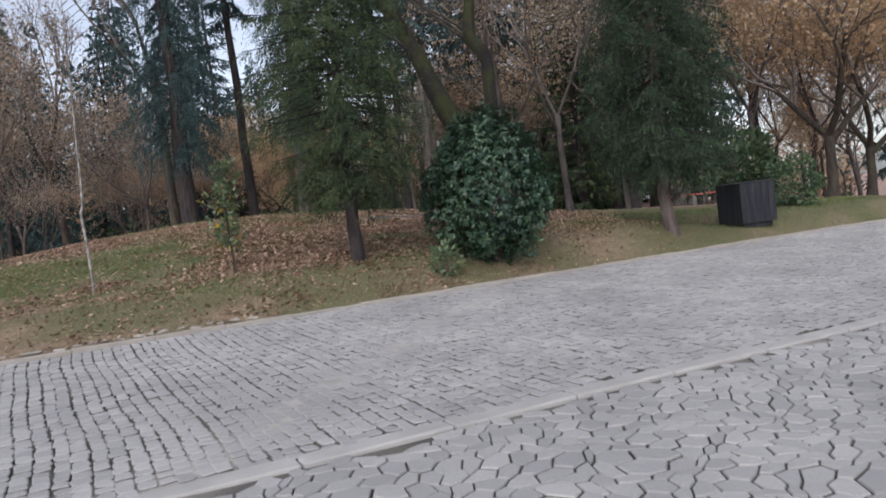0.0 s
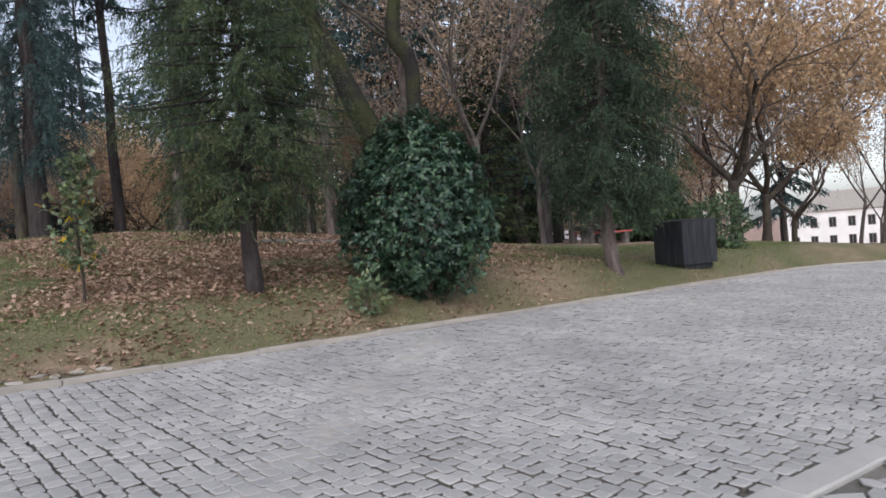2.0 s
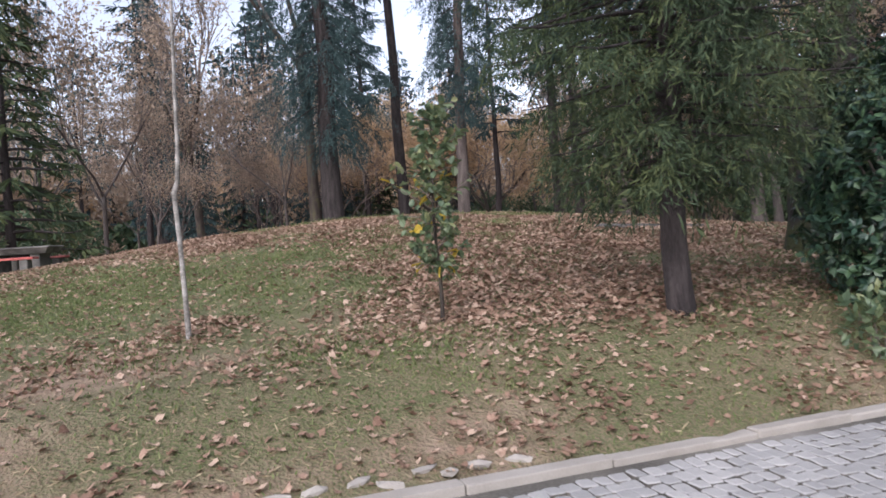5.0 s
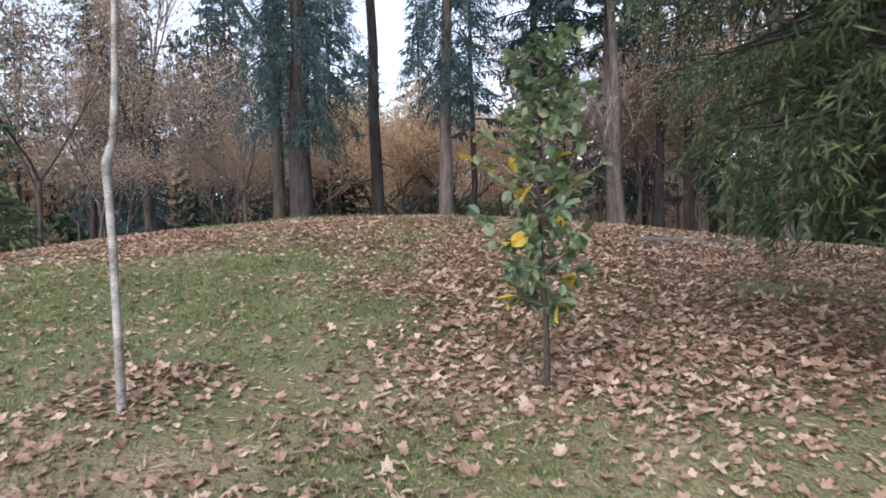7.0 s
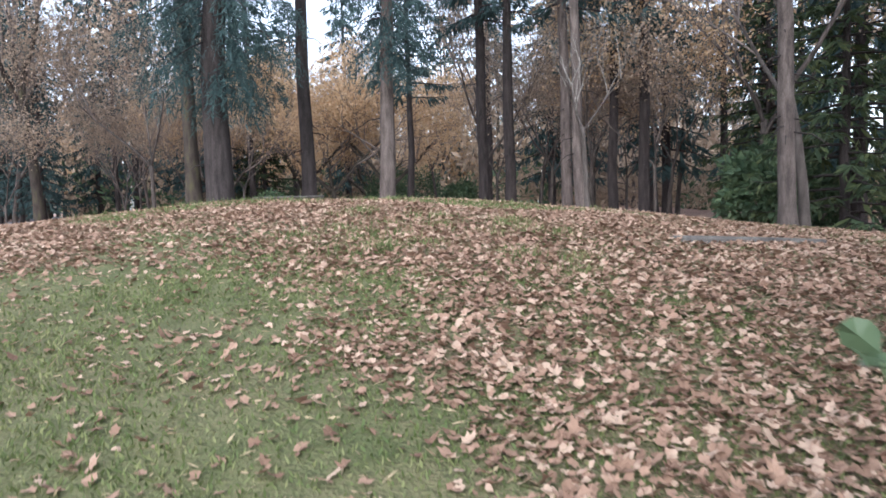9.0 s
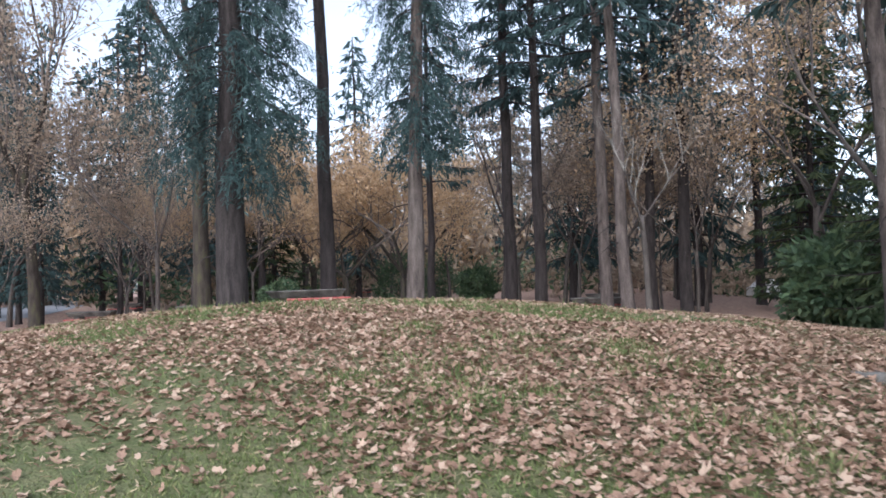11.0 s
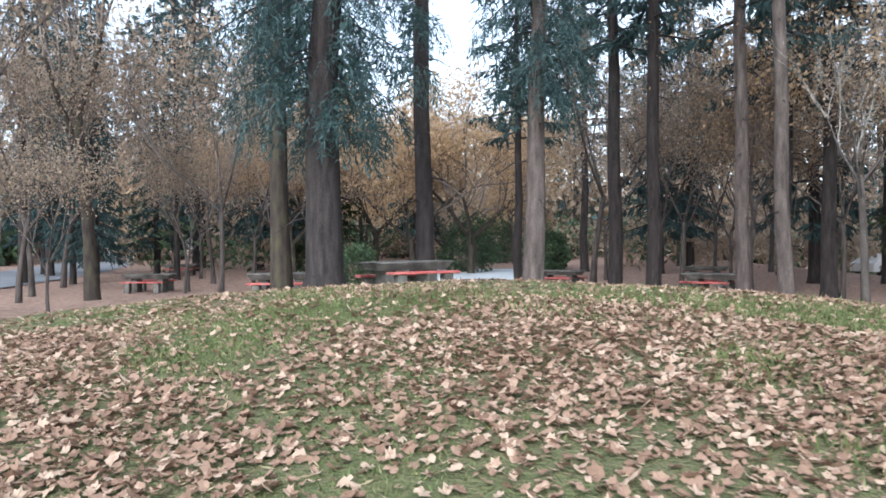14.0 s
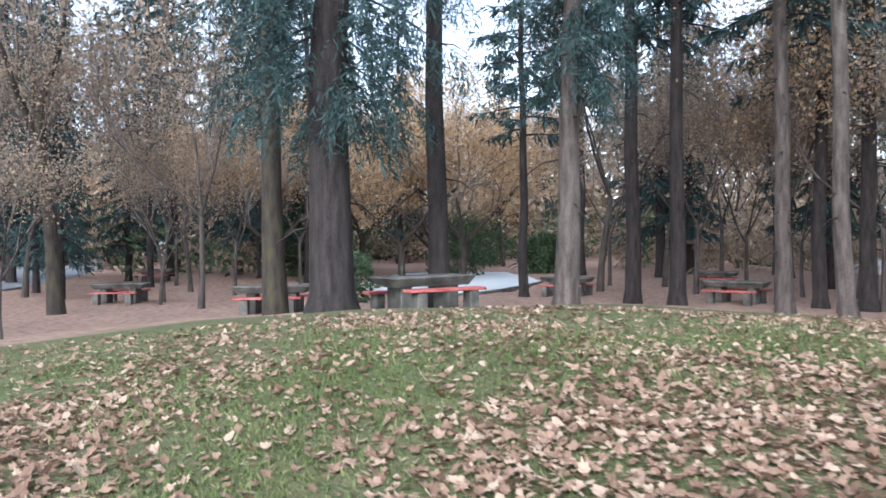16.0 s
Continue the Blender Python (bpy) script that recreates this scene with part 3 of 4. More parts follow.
PLACED = [("oakg", -10.3, 71, 1.35), ("oakg", -14.8, 64, 1.25), ("oakg", -8.4, 63, 1.3), ("oakg", -12.0, 61, 1.2), ("pin0", -17, 58, .7), ("spr0", -21, 63, .85), ("pin0", -25, 56, .75), ("spr0", -28.5, 61, .8), ("pin0", -32, 53, 1.05), ("spr0", -36.5, 62, 1.1), ("spr0", -24, 68, 1.1), ("pin0", -40, 52, 1.0), ("oakg", -18.5, 57, .95), ("oak1", -16.6, 70, 1.1), ("oak1", -5, 76, 1.1), ("oak2", -2.5, 50, .8), ("spr0", 3, 60, 1.1), ("oak0", -17.4, 42.6, .5), ("oak0", -11, 78, 1.0), ("oak0", 3.5, 49, .8), ("oak1", 6.5, 46, .8), ("oakg", 15.8, 28.3, 1.2), ("oakg", 19.0, 31, 1.1), ("oakg", 22.5, 34, .8),
          ("oak2", 1.2, 53, .9), ("oak0", 5, 56, 1.0), ("spr0", 8, 51, 1.1), ("spr1", -23, 29.5, .7), ("spr1", 10.5, 44, 1.0), ("spr0", 13.5, 51, 1.0), ("pin0", -1, 63, 1.1), ("spr0", 6, 64, 1.0), ("oak1", 17, 46, 1.0),
          ("spr1", 6.3, 30.5, .75), ("pin0", 11, 36, .9), ("pin0", 7.5, 27, .8), ("oak2", 9.2, 29, .7), ("pin0", -28, 66, 1.0), ("spr0", -22, 72, 1.0), ("spr0", -35, 60, 1.0), ("oak2", -19.8, 45, .45), ("oak2", -28, 50, .9),
          ("oak2", 4.2, 22.6, .75), ("oak0", 6.6, 24.6, .8), ("oak2", 3.4, 27.0, .8), ("pin0", -6.1, 47.0, .8), ("oak0", -18.5, 33.8, .42), ("oak2", -24.5, 41.5, .75), ("oak0", -28.5, 46.0, .7), ("oak2", -21.5, 52.5, .8),
          ("oak0", -24.0, 57.0, .85), ("oak2", -18.6, 50.0, .6), ("oak0", -17.0, 56.0, .8), ("oak2", -20.5, 47.0, .5), ("oak0", 4.6, 46.5, .7), ("oak2", 1.0, 48.0, .7), ("oak0", -1.2, 54.0, .9), ("oak2", -30.5, 40.5, .8), ("spr0", -30, 72, 1.2), ("spr0", -14, 84, 1.2), ("oak0", 23, 42, 1.0), ("oak2", 27.5, 46, 1.0), ("oak0", 31, 52, 1.0), ("oak2", 19, 40, .9), ("spr0", 8.5, 33.5, .9), ("spr0", 11.5, 31.5, .9), ("spr0", -25.5, 48.5, .55), ("spr0", -29, 52.5, .65), ("spr0", -30.5, 57, .75)]
for i in range(620):
    if i < len(PLACED):
        kind, x, y, size = PLACED[i]
        turn = rw.uniform(0, 360)
        spots.append((x, y))
        if kind not in protos:
            made, mats, label, name = K[kind]
            protos[kind] = tree(name, label, made, [M[m] for m in mats], (x, y), turn=turn, size=1.0, group="woods round the lawn")
        else:
            copy_thing(protos[kind], pose(x, y, gz(x, y) - .05, 0, 0, turn)).scale = (size,) * 3
        continue
    az, d = rw.uniform(-50, 52), rw.uniform(24, 80)
    if rw.random() < .35:
        d = rw.uniform(26, 45)
    x, y = -5 + d * math.sin(radians(az)), 13 + d * math.cos(radians(az))
    inner = (x + 7.5) ** 2 / 15 ** 2 + (y - 27) ** 2 / 19 ** 2 < 1 or (-17 < x < 4 and 44 < y < 74) or len(spots) >= 118 or behind_kerb(x, y) < 5 or -43 < x + (y - 48) * .28 < -28 or (x > 14 and y < .95 * x + 10)
    if inner or any((x - a) ** 2 + (y - b) ** 2 < 7 for a, b in spots):
        continue
    spots.append((x, y))
    kind = rw.choice(["oak0", "oak1", "oak2", "spr0", "spr1", "pin0"], p=[.30, .18, .26, .08, .04, .14])
    if az < -12 and d < 50 and kind[:3] != "oak":
        kind = "oak2"
    size, turn = rw.uniform(.8, 1.2), rw.uniform(0, 360)
    if kind not in protos:
        made, mats, label, name = K[kind]
        protos[kind] = tree(name, label, made, [M[m] for m in mats], (x, y), turn=turn, size=1.0, group="woods round the lawn")
    else:
        copy_thing(protos[kind], pose(x, y, gz(x, y) - .05, 0, 0, turn)).scale = (size,) * 3

# ---- shrubs and saplings ----
r = R(90)
bush = tagged(new("camellia_bush"), "large round glossy dark green camellia bush by the kerb", "bush")
h, wood = Heap(), Heap()
n = 3000          # leaf rosettes at the shoot tips, six or seven leaves each
th, ph = r.uniform(0, 2 * math.pi, n), np.arccos(r.uniform(-1, 1, n))
rad = 1 - .34 * r.random(n) ** 2.2
lump = 1 + .05 * np.sin(3 * th + 1) * np.sin(2.3 * ph) + .06 * np.sin(5 * th + 2 * ph) + .08 * np.sin(7 * th - 5 * ph) * np.sin(6 * ph) + .05 * np.sin(12 * th + 9 * ph) * np.sin(11 * ph + 2 * th)
nrm = np.stack([np.sin(ph) * np.cos(th), np.sin(ph) * np.sin(th), np.cos(ph)], 1)
taper = np.where(nrm[:, 2] > 0, 1 - .20 * nrm[:, 2], 1)
C = nrm * np.array((1.22, 1.18, 1.44)) * (rad * lump)[:, None] * np.stack([taper, taper, np.ones(n)], 1) + np.array((0, 0, 1.50))
shoot = nrm * .8 + np.array((0, 0, .45)) + r.normal(0, .35, (n, 3))
shoot /= np.linalg.norm(shoot, axis=1)[:, None]
m = 7
C, shoot = np.repeat(C, m, 0), np.repeat(shoot, m, 0)
n = len(C)
around = np.cross(shoot, r.normal(0, 1, (n, 3)))
around /= np.linalg.norm(around, axis=1)[:, None]
D = around + shoot * r.uniform(-.35, .5, n)[:, None] + np.array((0, 0, -.25))
P = C - shoot * r.uniform(0, .10, n)[:, None]
L = r.uniform(.065, .115, n)
blades(h, P, D, np.cross(shoot, D) + r.normal(0, .12, (n, 3)), L, L * .55, .14)
for i in range(9):
    a = i * .7
    tube(wood, [(0.05 * math.cos(a), .05 * math.sin(a), -.2), (.2 * math.cos(a), .2 * math.sin(a), .6), (.7 * math.cos(a), .7 * math.sin(a), 1.7 + .1 * (i % 3))], [.04, .03, .012], 5)
tagged(part("branchwork", wood, M["twig"], bush, smooth=True), kind="stuff")
tagged(part("foliage", h, M["camellia"], bush), kind="stuff")
bush.matrix_world = pose(.95, 13.3, gz(.95, 13.3) - .12)

# a leafy weed at the foot of the bush, and evergreen shrubs in the woods
def shrub(name, label, seed, at, size, n, leaf, mat, squash=1.0):
    r = R(seed)
    root = tagged(new(name), label, "shrub")
    h, wood = Heap(), Heap()
    nrm = r.normal(0, 1, (n, 3))
    nrm /= np.linalg.norm(nrm, axis=1)[:, None]
    lob = 1 + .25 * np.sin(3 * nrm[:, 0] * 2 + seed) * np.sin(4 * nrm[:, 1]) + .15 * np.sin(7 * nrm[:, 2] + 3 * nrm[:, 0])
    P = nrm * (r.uniform(.45, 1, n) ** .5 * lob)[:, None] * np.array((size, size, size * squash)) + np.array((0, 0, size * squash * .9))
    P[:, 2] = np.abs(P[:, 2])
    L = r.uniform(*leaf, n)
    blades(h, P, nrm * .6 + r.normal(0, .6, (n, 3)), r.normal(0, 1, (n, 3)), L, L * .5, .1)
    for i in range(6):
        a = i * 1.05 + seed
        tube(wood, [(.03 * math.cos(a), .03 * math.sin(a), -.1), (size * .3 * math.cos(a), size * .3 * math.sin(a), size * squash * .6), (size * .6 * math.cos(a), size * .6 * math.sin(a), size * squash * 1.2)], [.03 * size, .02 * size, .008 * size], 4)
    tagged(part("branchwork", wood, M["twig"], root, smooth=True), kind="stuff")
    tagged(part("foliage", h, M[mat], root), kind="stuff")
    root.matrix_world = pose(at[0], at[1], gz(*at))
    return root


shrub("weed", "bright green leafy weed at the foot of the camellia", 5, (.05, 12.45), .27, 260, (.08, .15), "sapleaf", 1.15)
shrub("evergreen_shrub", "tall dark green evergreen shrub at the edge of the woods", 6, (-8.6, 66), 2.0, 3500, (.16, .3), "greenleaf", 1.1)
shrub("evergreen_shrub", "dark green evergreen shrub beside the big spruce", 7, (-12.6, 44), 1.0, 2200, (.12, .22), "greenleaf", .9)
shrub("evergreen_shrub", "broad dark evergreen shrub under the oaks", 8, (-43, 57), 3.4, 4500, (.22, .4), "greenleaf", .8)
shrub("evergreen_shrub", "broad dark evergreen shrub under the oaks", 9, (-42, 48), 3.4, 4500, (.22, .4), "greenleaf", .8)
shrub("evergreen_shrub", "low dark evergreen shrub behind the black box", 10, (9.8, 19.5), .8, 1800, (.09, .16), "greenleaf", .9)
for i, (x, y, k) in enumerate([(5.5, 33, 1.5), (9, 37, 2.0), (-6.8, 79, 2.4), (-3, 66, 1.4), (-20, 66, 1.6), (13, 30, 1.6)]):
    shrub("evergreen_shrub", "dark green undergrowth shrub between the trunks", 11 + i, (x, y), k, 3200, (.2, .38), "greenleaf", .9)

# young tree with broad leaves
r = R(95)
sap = tagged(new("sapling"), "slender sapling with broad green and yellow leaves", "sapling")
stem, side, gl, yl = Heap(), Heap(), Heap(), []
pts = [np.array((.014 * math.sin(i * 1.1), .012 * math.cos(i), -.1 + 2.1 * i / 8)) for i in range(9)]
tube(stem, pts, [.022 * (1 - .78 * i / 8) for i in range(9)], 8)
LP, LD = [], []
for b in range(64):
    z = .38 + 1.55 * (b + r.random()) / 64
    a, ln = b * 2.4 + r.uniform(-.4, .4), r.uniform(.10, .37) * (1.1 - .42 * abs(z - .95))
    d = np.array((math.cos(a), math.sin(a), r.uniform(.15, .8)))
    q = np.array((0, 0, z))
    tube(side, [q, q + d * ln * .5, q + d * ln + np.array((0, 0, -.02))], [.006, .0045, .003], 4)
    for j in range(r.integers(9, 15)):
        f = r.uniform(.25, 1.05)
        LP.append(q + d * ln * f)
        LD.append(d * .5 + r.normal(0, .6, 3) + np.array((0, 0, -.3)))
LP, LD = np.array(LP), np.array(LD)
n = len(LP)
LD /= np.linalg.norm(LD, axis=1)[:, None]


def broad_leaves(h, P, D, r, size):
    """Rounded leaves with a fold along the midrib."""
    n = len(P)
    w = np.cross(D, np.array((0, 0, 1)) + r.normal(0, .45, (n, 3)))
    w /= np.linalg.norm(w, axis=1)[:, None]
    nn = np.cross(w, D)
    L = r.uniform(*size, n)[:, None]
    P = P + D * L * .15
    out = [P]
    for f, wd in ((.25, .30), (.6, .36), (.88, .2)):
        out.append(P + D * L * f + w * L * wd + nn * L * .1)
    out.append(P + D * L - nn * L * .08)
    for f, wd in ((.88, .2), (.6, .36), (.25, .30)):
        out.append(P + D * L * f - w * L * wd + nn * L * .1)
    out.append(P + D * L * .55 - nn * L * .02)
    h.many(np.stack(out, 1), [(8, i, (i + 1) % 8) for i in range(8)])


yel = (r.random(n) < .06) & (LP[:, 2] < 1.35)
broad_leaves(gl, LP[~yel], LD[~yel], r, (.06, .095))
part("stem", stem, M["oakbark"], sap, smooth=True)
tagged(part("branchwork", side, M["twig"], sap), kind="stuff")
tagged(part("foliage", gl, M["sapleaf"], sap), kind="stuff")
for i in np.nonzero(yel)[0]:
    h = Heap()
    broad_leaves(h, LP[i:i + 1], LD[i:i + 1], r, (.09, .12))
    part("leaf", h, M["yellowleaf"], sap, "yellowed leaf")
sap.matrix_world = pose(-3.66, 12.34, gz(-3.66, 12.34))

# thin kinked birch with a pile of leaves at its foot
r = R(97)
birch = tagged(new("birch"), "thin pale birch with a kinked trunk and fine bare twigs", "tree")
stem, tw = Heap(), Heap()
pts = [(.01, 0, -.15), (.0, 0, .35), (-.012, 0, .85), (-.03, 0, 1.22), (-.035, 0, 1.34), (.01, 0, 1.46), (.03, 0, 1.75), (.045, .0, 2.3), (.06, 0, 2.75), (.09, 0, 3.4), (.12, .02, 4.6), (.15, .02, 5.6)]
tube(stem, pts, [.030, .024, .022, .023, .025, .022, .019, .017, .015, .012, .008, .003], 9)
for i in range(34):
    z = r.uniform(2.6, 5.4)
    a = r.uniform(0, 6.28)
    ln = r.uniform(.3, 1.0) * (1.2 - z / 8)
    d = np.array((math.cos(a) * .8, math.sin(a) * .8, r.uniform(.4, 1)))
    q = np.array((.05 + .03 * (z - 2.6), .01, z))
    e = q + d * ln
    tube(tw, [q, q + d * ln * .5, e], [.008, .006, .003], 4, cap=False)
    for j in range(4):
        f = r.uniform(.4, 1)
        d2 = d + r.normal(0, .5, 3)
        tube(tw, [q + d * ln * f, q + d * ln * f + d2 * ln * .4], [.004, .002], 3, cap=False)
part("trunk", stem, M["whitebark"], birch, smooth=True)
tagged(part("branchwork", tw, M["twig"], birch), kind="stuff")
birch.matrix_world = pose(-5.95, 11.96, gz(-5.95, 11.96))

# ---- black planked box on the lawn ----
crate = tagged(new("planked_box"), "black weather-stained box of upright boards on the grass", "box")
h = Heap()
box(h, (.78, .78, .78), (0, 0, .47), .01)
part("core", h, M["blackmetal"], crate)
for side in range(4):
    a = side * math.pi / 2
    for j in range(5):
        h = Heap()
        o = (j - 2) * .166
        x, y = .405, o
        box(h, (.03, .1645, .84), (x * math.cos(a) - y * math.sin(a), x * math.sin(a) + y * math.cos(a), .50), .003, a)
        part("board", h, M["blackmetal"], crate)
h = Heap()
box(h, (.70, .70, .12), (0, 0, .03), .01)
part("plinth", h, M["blackmetal"], crate)
h = Heap()
box(h, (.86, .86, .03), (0, 0, .925), .008)
part("lid", h, M["blackmetal"], crate)
crate.matrix_world = pose(7.27, 16.76, gz(7.2, 16.6) + .01, 1, -1, 12.7) @ Matrix.Scale(1.1, 4)

# ---- picnic tables ----
def picnic_table(x, y, turn, label="weathered thick stone picnic table on two block legs"):
    r = R(int(abs(x * 10 + y * 7)))
    a = radians(turn)
    z = gz(x, y)
    t = tagged(new("stone_table"), label, "table", "picnic tables")
    h = Heap()
    box(h, (2.05, .95, .20), (0, 0, .67), .03, 0, r, .010)
    low = h.v[-1][:, 2] < .64
    h.v[-1][low, :2] *= (.90, .80)          # the slab narrows towards its underside
    part("tabletop", h, M["tablestone"], t)
    for sx in (-.55, .55):
        h = Heap()
        box(h, (.26, .6, .7), (sx, 0, .27), .02, 0, r, .006)
        part("leg", h, M["tablestone"], t)
    t.matrix_world = pose(x, y, z, 0, 0, turn)
    for sy in (-.86, .86):
        b = tagged(new("bench"), "red painted plank bench on grey stone blocks", "bench", "picnic benches")
        h = Heap()
        box(h, (1.75, .32, .06), (0, 0, .45), .012, 0, r, .004)
        part("plank", h, M["redpaint"], b, "faded red plank")
        for sx in (-.6, .6):
            h = Heap()
            box(h, (.22, .28, .5), (sx, 0, .17), .02, 0, r, .006)
            part("block", h, M["tablestone"], b)
        bx, by = x - sy * math.sin(a), y + sy * math.cos(a)
        b.matrix_world = pose(bx, by, gz(bx, by) + (z - gz(bx, by)) * .5, 0, 0, turn)


for x, y, turn in [(-9.45, 33.4, 34), (-22.0, 46.5, 6), (-26.6, 60.3, 12), (-13.8, 38.2, 5), (.9, 43.5, -38), (3.2, 51.8, -25), (-13.8, 86, 10), (-4.3, 47.5, -30), (-17.6, 23.6, 12), (10.5, 29.5, 20)]:
    picnic_table(x, y, turn)

# ---- slim post with a round sign across the lawn ----
post = tagged(new("sign_post"), "slim pale steel post with a small round white sign", "post")
h = Heap()
plate_z = 1.78 - gz(18.4, 35.0)
tube(h, [(0, 0, -.2), (0, 0, plate_z + .7)], [.045, .045], 10)
part("pole", h, M["grey"], post, smooth=True)
h = Heap()
tube(h, [(.0, -.06, plate_z), (.0, -.045, plate_z)], [.15, .15], 20)
part("disc", h, M["carwhite"], post, "round white sign plate")
post.matrix_world = pose(18.4, 35.0, gz(18.4, 35.0), 0, 0, -28)

# ---- flat slab sunk in the mound ----
h = Heap()
box(h, (2.1, .75, .10), (0, 0, 0), .02, 0, R(5), .012)
slab = tagged(part("stone_slab", h, M["tablestone"]), "flat grey stone slab sunk in the leafy grass", "slab")
slab.matrix_world = pose(-1.0, 20.1, gz(-1.0, 20.1) - .012, -1, 3.5, 20)

# ---- pond basin, drive, building and parked cars beyond ----
pc, pz = (-9.0, 61.5), 1.10
a = np.linspace(0, 2 * math.pi, 37)[:-1]
rr = 1 + .12 * np.sin(2 * a + .5) + .06 * np.sin(3 * a)
rim_in = np.stack([pc[0] + 5.5 * rr * np.cos(a), pc[1] + 13.0 * rr * np.sin(a)], 1)
pond = tagged(new("pond"), "shallow pale blue concrete pond with a low kerb", "pond")
h = Heap()
h.add([(x, y, pz + .02) for x, y in rim_in], [tuple(range(36))])
part("basin", h, M["pool"], pond)
h = Heap()
ring = []
for k, dz in ((1.0, .0), (1.0, .06), (1.04, .06), (1.04, -.5)):
    ring += [(pc[0] + (x - pc[0]) * k, pc[1] + (y - pc[1]) * k, pz + dz) for x, y in rim_in]
h.add(ring, [(q * 36 + i, q * 36 + (i + 1) % 36, (q + 1) * 36 + (i + 1) % 36, (q + 1) * 36 + i) for q in range(3) for i in range(36)])
part("kerb", h, M["tablestone"], pond)
h = Heap()
tube(h, [(pc[0] - 3, pc[1] - 1, pz), (pc[0] - 3, pc[1] - 1, pz + .9)], [.09, .07], 8)
part("spout", h, M["tablestone"], pond)

h = Heap()
cl = [(-31, 30), (-34, 48), (-37, 62), (-43.5, 80), (-52, 100), (-66, 130)]
cv = []
for i, (x, y) in enumerate(cl):
    d = unit(np.subtract(cl[min(i + 1, 5)], cl[max(i - 1, 0)]))
    for o in (-3.7, 3.7):
        px, py = x - d[1] * o, y + d[0] * o
        cv.append((px, py, gz(px, py) + .06))
h.add(cv, [(2 * i, 2 * i + 1, 2 * i + 3, 2 * i + 2) for i in range(5)])
tagged(part("drive", h, M["asphalt"]), "grey asphalt drive passing behind the trees", "road", kind="structure")


def house(x, y, turn, w, d, ht, base):
    t = tagged(new("house"), "white two-storey house with rows of dark windows", "building")
    h = Heap()
    box(h, (w, d, ht), (0, 0, ht / 2), .03)
    part("wall", h, M["plaster"], t)
    h = Heap()
    e = .5
    h.add([(-w / 2 - e, -d / 2 - e, ht), (w / 2 + e, -d / 2 - e, ht), (w / 2 + e, d / 2 + e, ht), (-w / 2 - e, d / 2 + e, ht), (-w / 2 + d / 2, 0, ht + d * .3), (w / 2 - d / 2, 0, ht + d * .3)],
          [(0, 1, 5, 4), (1, 2, 5), (2, 3, 4, 5), (3, 0, 4), (3, 2, 1, 0)])
    part("roof", h, M["kerb"], t)
    n = int(w / 2.7)
    for row in (0.9, 3.9):
        for i in range(n):
            wx = -w / 2 + (i + .5) * w / n
            h = Heap()
            box(h, (.95, .06, 1.5), (wx, -d / 2 - .0, row + .75), .01)
            win = part("window", h, M["darkpane"], t)
            h = Heap()
            for ox, oz, sx, sz in ((-.52, 0, .1, 1.7), (.52, 0, .1, 1.7), (0, .8, .94, .1), (0, -.8, .94, .1), (0, 0, .05, 1.5)):
                box(h, (sx, .1, sz), (wx + ox, -d / 2 - .03, row + .75 + oz), .005)
            part("frame", h, M["kerb"], win, "pale stone surround")
    t.matrix_world = pose(x, y, base, 0, 0, turn)


house(94.4, 102.5, -44, 36, 11, 6.6, -5.0)


def car(x, y, turn, paint, label, z=None):
    t = tagged(new("car"), label, "car", "parked cars")
    h = Heap()
    prof = [(-2.1, .35), (-2.1, .85), (-1.75, .98), (-1.35, 1.42), (.35, 1.45), (1.05, 1.0), (1.95, .85), (2.1, .6), (2.1, .35)]
    vs = []
    for sy, k in ((-.85, 1), (.85, 1)):
        vs += [(px, sy * (1 - .12 * max(0, pz_ - .9) / .5), pz_) for px, pz_ in prof]
    m = len(prof)
    h.add(vs, [(i, (i + 1) % m, m + (i + 1) % m, m + i) for i in range(m)] + [tuple(range(m))[::-1], tuple(range(m, 2 * m))])
    part("body", h, M[paint], t)
    for sy in (-1, 1):
        h = Heap()
        h.add([(-1.25, sy * .852, .98), (-.98, sy * .76, 1.34), (.28, sy * .76, 1.36), (.85, sy * .85, 1.0)], [(0, 1, 2, 3)])
        part("side_window", h, M["darkpane"], t)
        for wx in (-1.3, 1.3):
            h = Heap()
            tube(h, [(wx, sy * .62, .33), (wx, sy * .87, .33)], [.33, .33], 14)
            part("wheel", h, M["tyre"], t)
    t.matrix_world = pose(x, y, gz(x, y) if z is None else z, 0, 0, turn)


car(17.5, 62, 20, "carwhite", "white car parked beyond the trees")
car(23, 66, 12, "carwhite", "white car parked beyond the trees")
car(-42, 108, 80, "cardark", "dark car parked on the drive")
car(46, 54, -40, "cardark", "dark car parked before the white house")
car(51.5, 49.5, -44, "cardark", "dark car parked before the white house")

